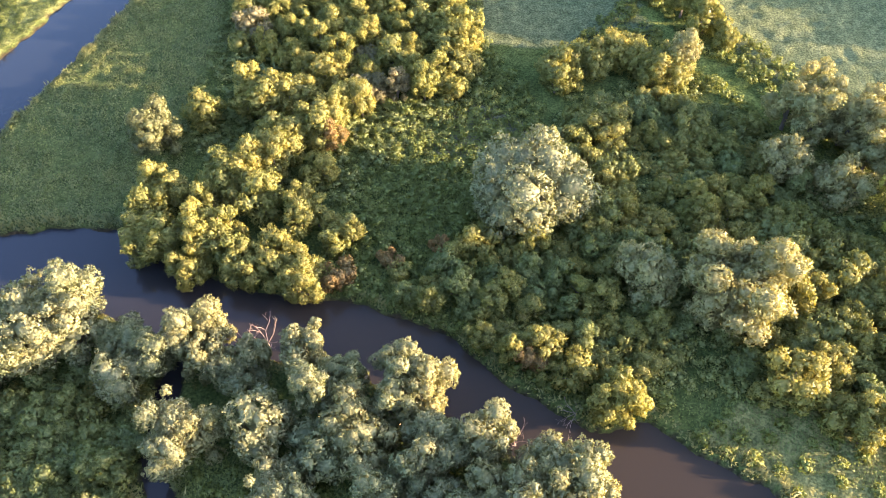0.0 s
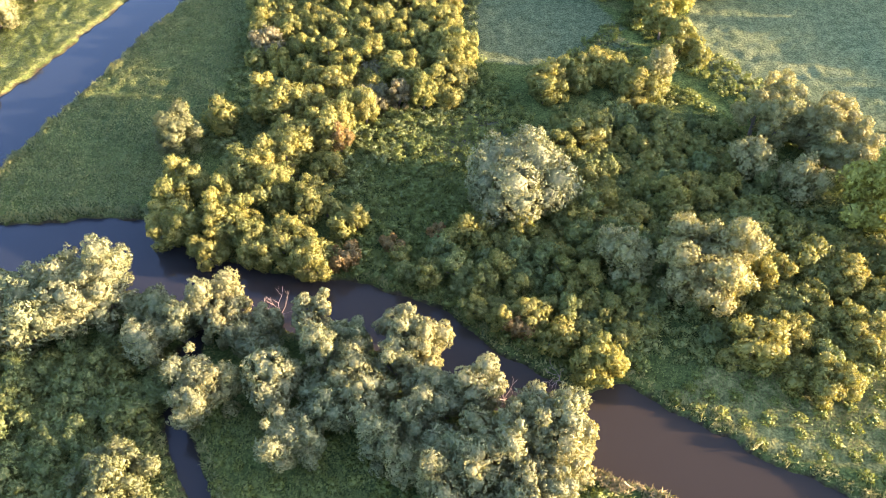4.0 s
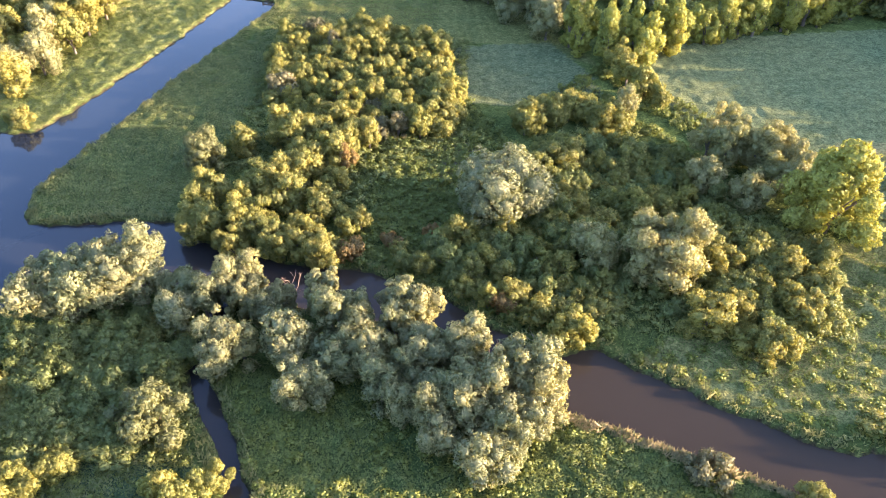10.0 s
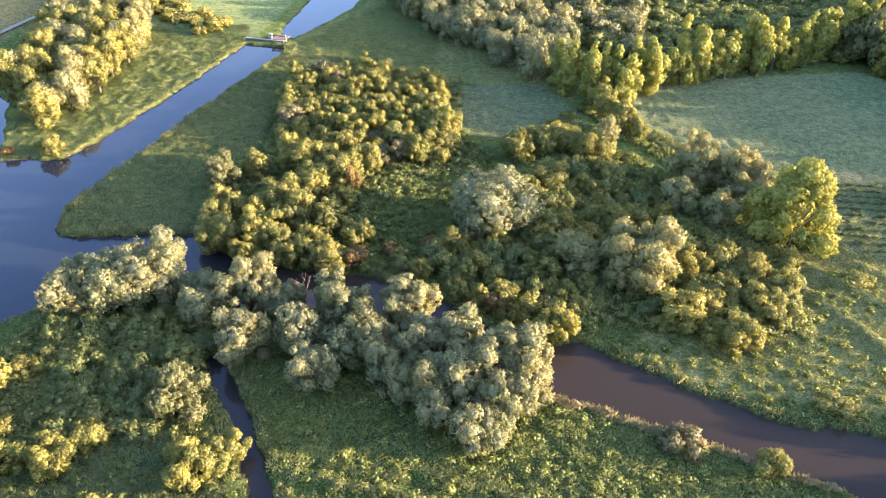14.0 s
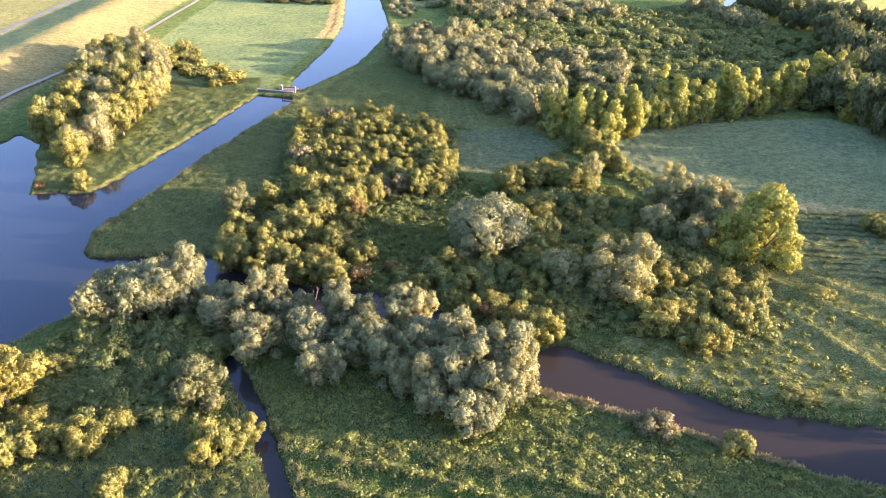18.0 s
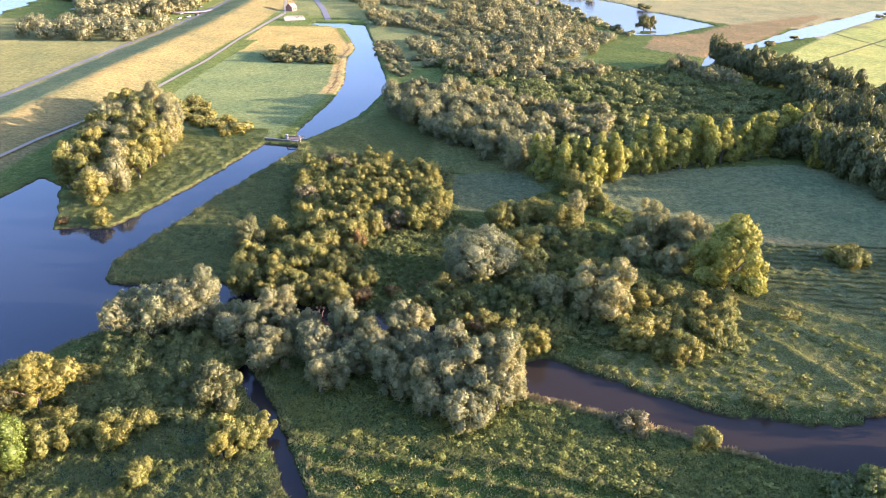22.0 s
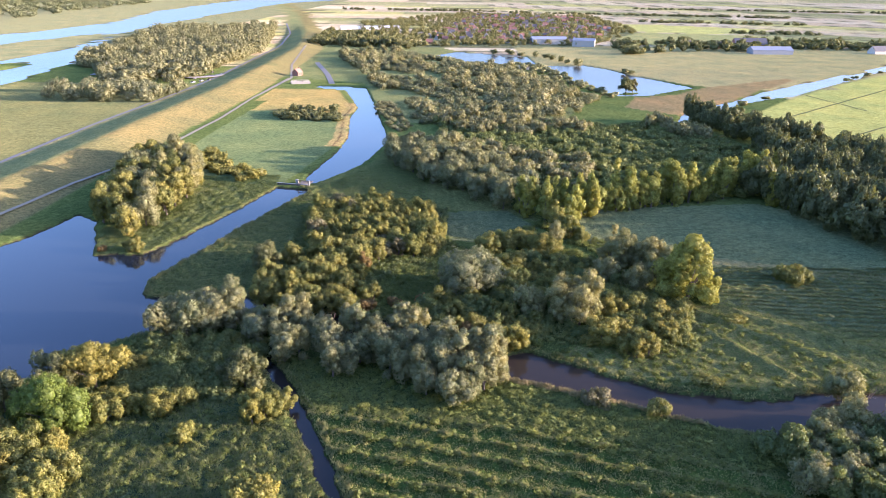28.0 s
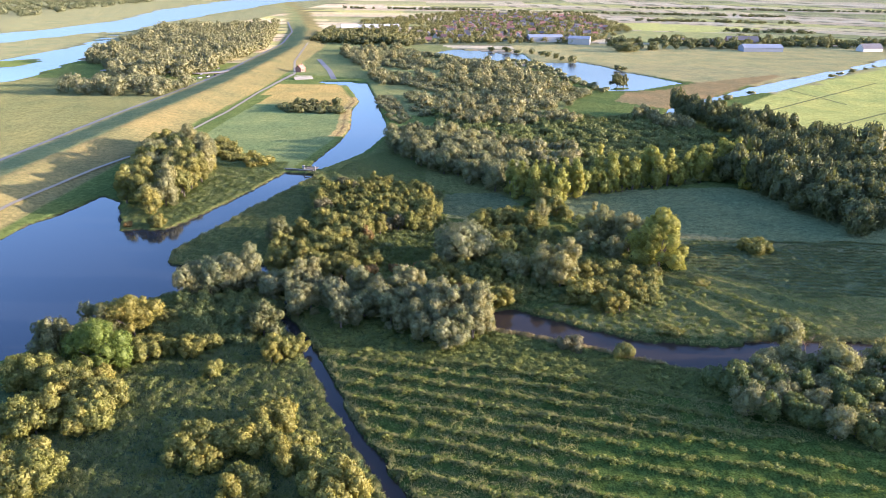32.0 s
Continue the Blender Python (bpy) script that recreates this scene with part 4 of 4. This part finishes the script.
# ---- bare trees, and small growth on the banks ----
def bare_tree(x, y, height, seed, label, tilt=0):
    """A dead tree: a short trunk and forking leafless boughs."""
    rng = random.Random(seed)
    top = new("dead_tree")
    tagged(top, label, "tree")
    bm = bmesh.new()
    tube(bm, (0, 0, -0.5), (0, 0, 0.25 * height), 0.022 * height, 0.014 * height)
    part("trunk", bm, DEADWOOD, top)
    for i in range(6):
        a, bm = i * 1.05 + rng.uniform(-0.4, 0.4), bmesh.new()
        p = Vector((0, 0, height * rng.uniform(0.15, 0.25)))
        way = Vector((math.cos(a), math.sin(a), 1.1)).normalized()
        stack = [(p, way, 0.011 * height, 0.30 * height, 0)]
        while stack:
            p, way, r, length, depth = stack.pop()
            q = p + way * length
            tube(bm, p, q, r, r * 0.6, 5)
            if depth < 3:
                for _ in range(2):
                    turn = Vector((rng.uniform(-1, 1), rng.uniform(-1, 1), rng.uniform(-0.3, 0.7)))
                    stack.append((q, (way + 0.75 * turn).normalized(), r * 0.6, length * rng.uniform(0.55, 0.8), depth + 1))
        part("bough", bm, DEADWOOD, top)
    top.matrix_basis = pose(x, y, 0.2, tilt, 0, rng.uniform(0, 360))
    return top


bare_tree(-37.6, -30.0, 5.6, 1, "bare dead tree with pale reddish branches at the water")
bare_tree(-40.6, -30.6, 5.0, 2, "bare dead tree with pale reddish branches at the water")
bare_tree(2.0, -47.0, 6.5, 3, "thin dead tree leaning over the river bank", 25)
bare_tree(-4.0, -43.5, 4.5, 4, "thin dead tree leaning over the river bank", 15)
bare_tree(4.5, -38.8, 4.0, 5, "grey fallen dead branches in the river edge", 60)
bare_tree(84.0, -61.5, 5.0, 6, "bare grey dead bush by the river")

# ---- roads, weir and far buildings ----
ASPHALT = plain("worn_asphalt", (0.15, 0.145, 0.14), (0.21, 0.20, 0.19), 0.4, 0.85)
GRAVEL = plain("gravel_path", (0.22, 0.185, 0.13), (0.30, 0.26, 0.19), 0.6, 0.9)
CONCRETE = plain("weathered_concrete", (0.24, 0.23, 0.21), (0.34, 0.32, 0.29), 0.8, 0.85, 0, 0.4)
TIMBER = plain("tarred_timber", (0.10, 0.08, 0.06), (0.20, 0.16, 0.12), 2.0, 0.85, 0, 0.4)
BRICK = plain("red_brick", (0.24, 0.12, 0.09), (0.34, 0.18, 0.13), 1.2, 0.85)
RENDERED = plain("white_render", (0.38, 0.36, 0.32), (0.48, 0.455, 0.41), 0.5, 0.8)
TILE_RED = plain("red_roof_tiles", (0.22, 0.11, 0.085), (0.31, 0.155, 0.12), 1.0, 0.8)
TILE_DARK = plain("dark_roof_tiles", (0.07, 0.065, 0.07), (0.13, 0.12, 0.12), 1.0, 0.7)
SHEET = plain("pale_sheet_roof", (0.17, 0.19, 0.22), (0.25, 0.27, 0.30), 0.3, 0.5)
GLASS = plain("greenhouse_glass", (0.62, 0.64, 0.64), (0.78, 0.79, 0.78), 0.2, 0.25)
PAINT = plain("car_paint", (0.45, 0.45, 0.46), (0.60, 0.60, 0.60), 0.5, 0.3)
TYRE = plain("rubber", (0.03, 0.03, 0.03), (0.05, 0.05, 0.05), 2.0, 0.9)
PANE = plain("dark_glass", (0.03, 0.035, 0.04), (0.05, 0.055, 0.06), 1.0, 0.1)


def strip(name, line, width, mat, lift, label, category):
    """A road or drain laid along a line, a little above the ground."""
    pts = []
    for (x1, y1), (x2, y2) in zip(line, line[1:]):
        n = max(2, int(math.hypot(x2 - x1, y2 - y1) / 6))
        pts += [(x1 + (x2 - x1) * i / n, y1 + (y2 - y1) * i / n) for i in range(n)]
    pts.append(line[-1])
    p = np.array(pts, float)
    t = unit(np.gradient(p, axis=0))
    nrm = np.stack([-t[:, 1], t[:, 0]], 1) * width / 2
    a, b = p + nrm, p - nrm
    za, zb = land(a[:, 0], a[:, 1])[0], land(b[:, 0], b[:, 1])[0]
    z = np.maximum(np.maximum(za, zb), land(p[:, 0], p[:, 1])[0]) + lift
    n = len(p)
    co = np.concatenate([np.column_stack([a, z]), np.column_stack([b, z]), np.column_stack([a, z - 0.6]), np.column_stack([b, z - 0.6])])
    i = np.arange(n - 1)
    fa = np.stack([i, i + n, i + n + 1, i + 1], 1)
    fa = fa if lift < 1 else np.concatenate([fa, np.stack([i, i + 1, i + 2 * n + 1, i + 2 * n], 1), np.stack([i + n, i + 3 * n, i + 3 * n + 1, i + n + 1], 1)])
    return tagged(new(name, mesh_from(name, co, fa, 4, mat)), label, category, kind="structure")


strip("road", [(-223, -150), (-224, 140), (-224, 232), (-218, 402), (-216, 470), (-222, 560), (-232, 800), (-262, 1010), (-330, 1300)], 2.6, ASPHALT, 0.12, "narrow grey asphalt road at the dike's foot", "road")
strip("path", FOOTPATH, 2.2, GRAVEL, 0.10, "grey farm track below the dike", "path")
strip("path", [(-155, 346), (-150, 470), (-168, 560), (-190, 760)], 2.2, GRAVEL, 0.12, "grey farm track below the dike", "path")
strip("path", [(-149, 600), (-122, 500), (-108, 436)], 5.0, ASPHALT, 0.1, "grey lane beside the marsh", "path")
for line in ([(150, 225), (387, 457)], [(200, 205), (330, 315)], [(282, 413), (294, 327)], [(240, 170), (420, 330)]):
    strip("drain", line, 1.8, DARK, 0.12, "dark sedge-grown drain across the pasture", "drain")
strip("quay", [(-330, 470), (-277, 462), (-237, 458), (-212, 470)], 9.0, CONCRETE, 1.6, "pale concrete quay wall of a small harbour", "quay")


def box(bm, x, y, z, dx, dy, dz):
    """A box by its middle and size, its edges slightly rounded off."""
    made = bmesh.ops.create_cube(bm, size=1.0, matrix=Matrix.Translation((x, y, z)) @ Matrix.Diagonal((dx, dy, dz, 1)))
    edges = list({e for v in made["verts"] for e in v.link_edges})
    bmesh.ops.bevel(bm, geom=edges, offset=0.04 * min(dx, dy, dz), segments=1, affect="EDGES")


def gable(bm, dx, dy, z, rise, over=0.4, thick=0.25):
    """A pitched roof with its ridge along x."""
    hx, hy = dx / 2 + over, dy / 2 + over
    prof = [(-hy, z - 0.15), (0, z + rise), (hy, z - 0.15), (hy, z - 0.15 + thick), (0, z + rise + thick), (-hy, z - 0.15 + thick)]
    ends = [[bm.verts.new((x, y, h)) for y, h in prof] for x in (-hx, hx)]
    for i in range(6):
        j = (i + 1) % 6
        bm.faces.new((ends[0][i], ends[0][j], ends[1][j], ends[1][i]))
    for a, e in enumerate(ends):
        for quad in ((0, 1, 4, 5), (1, 2, 3, 4)):
            f = [e[k] for k in quad]
            bm.faces.new(f if a else f[::-1])


def house(name, dx, dy, eaves, rise, wall_mat, roof_mat, label, category="house", group="", windows=3):
    top = new(name)
    tagged(top, label, category, group)
    bm = bmesh.new()
    v = [bm.verts.new((x, y, z)) for x in (-dx / 2, dx / 2) for y, z in ((-dy / 2, -0.5), (dy / 2, -0.5), (dy / 2, eaves), (0, eaves + rise), (-dy / 2, eaves))]
    for i in range(5):
        j = (i + 1) % 5
        bm.faces.new((v[i], v[j], v[5 + j], v[5 + i]))
    bm.faces.new(v[:5][::-1])
    bm.faces.new(v[5:])
    part("wall", bm, wall_mat, top)
    bm = bmesh.new()
    gable(bm, dx, dy, eaves, rise)
    part("roof", bm, roof_mat, top)
    if dx < 20:
        bm = bmesh.new()
        box(bm, dx * 0.3, 0, eaves + rise + 0.5, 0.7, 0.7, 1.6)
        part("chimney", bm, BRICK, top)
    for i in range(windows):
        bm = bmesh.new()
        box(bm, (i - (windows - 1) / 2) * dx / (windows + 0.5), -dy / 2 - 0.03, eaves * 0.55, 1.2, 0.12, 1.3)
        part("window", bm, PANE, top)
    return top


def stand(ob, x, y, turn):
    ob.matrix_basis = pose(x, y, float(land(np.array([x]), np.array([y]))[0][0]) + 0.05, 0, 0, turn)
    return ob


hut = stand(house("pump_house", 8, 6, 3.2, 3.0, BRICK, TILE_RED, "small brick pump house with steep red roof", windows=2), -148, 488, 70)
homes = [house("village_house", 10, 8, 3.2, 4.2, BRICK, TILE_RED, "brick village house with red tiled gable roof", "house", "village houses"),
         house("village_house", 12, 8.5, 3.4, 4.6, RENDERED, TILE_DARK, "white rendered village house with dark roof", "house", "village houses"),
         house("village_house", 9, 7.5, 5.2, 3.6, BRICK, TILE_DARK, "two-storey brick village house with dark roof", "house", "village houses"),
         house("village_house", 14, 9, 3.0, 4.8, RENDERED, TILE_RED, "white village house with broad red roof", "house", "village houses")]
lots = scatter([(-45, 850), (190, 890), (290, 1150), (300, 1650), (60, 1700), (-40, 1000)], 19, 41, 2500)
rng = random.Random(8)
for n, (x, y) in enumerate(lots[:210]):
    src = homes[n % 4]
    ob = src if n < 4 else copy_thing(src, HOME)
    ob.matrix_basis = pose(x, y, 0.6, 0, 0, rng.choice((0, 8, 90, 82, 172))) @ Matrix.Scale(0.88, 4)
for x, y, dx, dy, eaves, rise, wall_mat, roof_mat, turn, label in (
        (406, 771, 52, 20, 5, 4, SHEET, SHEET, 2, "long farm shed with pale blue sheet roof"),
        (420, 876, 44, 24, 4, 8, BRICK, TILE_DARK, -4, "large barn with dark tiled roof"),
        (372, 850, 26, 14, 3.5, 5, BRICK, TILE_DARK, 10, "brick farmhouse barn with dark roof"),
        (330, 872, 16, 9, 4, 4, RENDERED, TILE_DARK, 3, "white farmhouse with dark roof"),
        (560, 790, 30, 14, 4, 6, RENDERED, TILE_DARK, 12, "white barn with dark roof by the channel"),
        (620, 830, 22, 12, 4, 5, RENDERED, TILE_DARK, -8, "white farm building with dark roof"),
        (135, 885, 50, 22, 7, 3, RENDERED, SHEET, 6, "white hall with low pale roof in the village"),
        (180, 850, 30, 18, 8, 3, RENDERED, SHEET, -15, "white hall with low pale roof in the village"),
        (-150, 1160, 105, 14, 3, 2.5, GLASS, GLASS, 14, "long white greenhouse on the field")):
    stand(house("farm_building", dx, dy, eaves, rise, wall_mat, roof_mat, label, "building", "", 0), x, y, turn)
far_wood("pond_bushes", [(-25, 660), (40, 585), (92, 590), (95, 520), (112, 440), (128, 380), (120, 372), (100, 430), (84, 510), (60, 570), (10, 590), (-40, 660)], 9.0, 50, FARLEAF, 3.4, 4.5, "low willow bushes round the ponds", 1.0, 130)
far_wood("far_shore_bushes", [(40, 722), (92, 690), (160, 530), (168, 534), (100, 700), (44, 732)], 16.0, 51, DARK, 4.0, 5.0, "dark bushes on the ponds' far shore", 1.2, 110)
far_wood("channel_bushes", [(-62, 332), (-50, 336), (-30, 240), (-36, 226), (-44, 250)], 4.6, 52, FARLEAF, 2.0, 2.4, "row of low bushes along the channel bank", 0.6, 110)
far_wood("cut_bushes", [(205, 352), (290, 432), (470, 612), (474, 606), (296, 424), (212, 344)], 26.0, 53, DARK, 3.0, 3.0, "single bushes along the cut", 0.9, 110)
far_wood("village_trees", [(-170, 870), (-60, 800), (190, 850), (330, 1160), (340, 1750), (40, 1800), (-180, 1350)], 13.5, 42, DARK, 4.4, 7.5, "garden trees among the village houses", 1.2, 60, -0.3)
far_wood("farm_trees", [(210, 720), (300, 780), (650, 830), (680, 880), (420, 930), (220, 860)], 14.0, 43, DARK, 6.5, 11, "trees round the farms", 1.6, 130, -0.1)
far_wood("lane_trees", [(-190, 800), (-60, 780), (-70, 860), (-160, 1010), (-200, 1010)], 12.0, 44, DARK, 6.0, 10, "trees along the village edge", 1.6, 130)
for n, (x1, y1, x2, y2) in enumerate(((160, 1900, 900, 1760), (420, 1500, 760, 1440), (600, 2300, 1500, 2150), (-320, 2000, 120, 1960), (500, 1150, 640, 1130))):
    far_wood("hedgerow", [(x1, y1), (x2, y2), (x2, y2 + 16), (x1, y1 + 16)], 13.0, 60 + n, DARK, 6.0, 6.0, "dark hedgerow on the far plain", 2.0, 60, -0.6)
far_wood("shore_trees", [(-335, 320), (-225, 325), (-215, 420), (-225, 435), (-330, 365)], 13.0, 46, FARLEAF, 6.0, 10, "willows beside the small harbour", 0.7, 420, -0.3)
far_wood("island_scrub", [(-140, 150), (-96, 112), (-90, 122), (-110, 140), (-130, 170)], 5.0, 47, OLIVE, 2.6, 3.2, "low scrub at the edge of the reed field", 0.6, 200)
far_wood("field_scrub", [(-130, 270), (-100, 262), (-78, 262), (-84, 300), (-112, 300)], 7.0, 48, DARK, 3.2, 3.8, "low bushes in the rough field", 0.8, 200, -0.2)
far_wood("great_river_trees", [(-1500, 1300), (-880, 1300), (-1000, 2400), (-2000, 2600)], 34.0, 49, FARLEAF, 10.0, 12, "woods beyond the great river", 2.2, 90, 0.1)


def weir(x, y, turn):
    """A low dam of sheet piles with a plank walkway and a gate frame."""
    top = new("weir")
    tagged(top, "low timber and concrete weir across the channel", "weir")
    for i in range(14):
        bm = bmesh.new()
        box(bm, -6.5 + i, 0, 0.35, 0.9, 0.35, 1.9)
        part("post", bm, TIMBER, top)
    bm = bmesh.new()
    box(bm, 0, 0, 1.4, 14.5, 0.55, 0.22)
    part("capping", bm, CONCRETE, top)
    for i in range(4):
        bm = bmesh.new()
        box(bm, 3 + 1.3 * i, 3.2, 1.45, 1.2, 5.5, 0.14)
        part("plank", bm, TIMBER, top)
    for i in (2.2, 7.4):
        bm = bmesh.new()
        box(bm, i, 1.0, 1.6, 0.45, 0.45, 3.2)
        part("post", bm, CONCRETE, top)
    bm = bmesh.new()
    box(bm, 1.0, 3.0, 1.9, 1.1, 0.9, 1.5)
    part("gate_box", bm, CONCRETE, top)
    bm = bmesh.new()
    box(bm, 4.8, 1.0, 2.7, 5.6, 0.3, 0.3)
    part("beam", bm, TIMBER, top)
    top.matrix_basis = pose(x, y, 0, 0, 0, turn)


weir(-75.5, 108.5, -12)


def car(x, y, turn, mat, label):
    top = new("parked_car")
    tagged(top, label, "car", "harbour cars")
    bm = bmesh.new()
    box(bm, 0, 0, 0.65, 4.3, 1.75, 0.75)
    part("body", bm, mat, top)
    bm = bmesh.new()
    box(bm, -0.2, 0, 1.25, 2.3, 1.55, 0.6)
    part("cabin", bm, PANE, top)
    for i in (-1.35, 1.35):
        for j in (-0.8, 0.8):
            bm = bmesh.new()
            bmesh.ops.create_cone(bm, cap_ends=True, segments=12, radius1=0.33, radius2=0.33, depth=0.22, matrix=Matrix.Translation((i, j, 0.33)) @ Euler((radians(90), 0, 0)).to_matrix().to_4x4())
            part("wheel", bm, TYRE, top)
    stand(top, x, y, turn)


for i in range(9):
    car(-226 + 4.2 * (i % 3) - 7 * (i // 3), 430 + 9 * i, 75 + 5 * (i % 4), (PAINT, RENDERED, TILE_DARK)[i % 3], "small parked car at the harbour road")


def mast(x, y, height):
    top = new("harbour_mast")
    tagged(top, "slim white mast in the small harbour", "mast", "harbour masts")
    bm = bmesh.new()
    tube(bm, (0, 0, -0.5), (0, 0, height), 0.22, 0.10)
    part("pole", bm, RENDERED, top)
    bm = bmesh.new()
    tube(bm, (-1.2, 0, height * 0.8), (1.2, 0, height * 0.8), 0.06, 0.06)
    part("crosstree", bm, RENDERED, top)
    stand(top, x, y, 20)


for i in range(5):
    mast(-318 + 13 * i, 474 + 3 * i, 12 - i % 3)


def sluice(x, y, turn):
    """A small lock head: two low walls, a white railing with its posts, and a lifting gate."""
    top = new("sluice")
    tagged(top, "small concrete sluice with white railings by the pump house", "sluice")
    for side in (-2.4, 2.4):
        bm = bmesh.new()
        box(bm, 0, side, 0.7, 16, 0.9, 2.2)
        part("wall", bm, CONCRETE, top)
        for k in range(7):
            bm = bmesh.new()
            tube(bm, (-7.2 + 2.4 * k, side, 1.7), (-7.2 + 2.4 * k, side, 3.0), 0.09, 0.09, 6)
            part("post", bm, RENDERED, top)
        for h in (2.4, 2.95):
            bm = bmesh.new()
            tube(bm, (-7.3, side, h), (7.3, side, h), 0.07, 0.07, 6)
            part("rail", bm, RENDERED, top)
    bm = bmesh.new()
    box(bm, 2.0, 0, 1.2, 0.4, 4.4, 3.0)
    part("gate", bm, TIMBER, top)
    stand(top, x, y, turn)


sluice(-135, 435, 22)
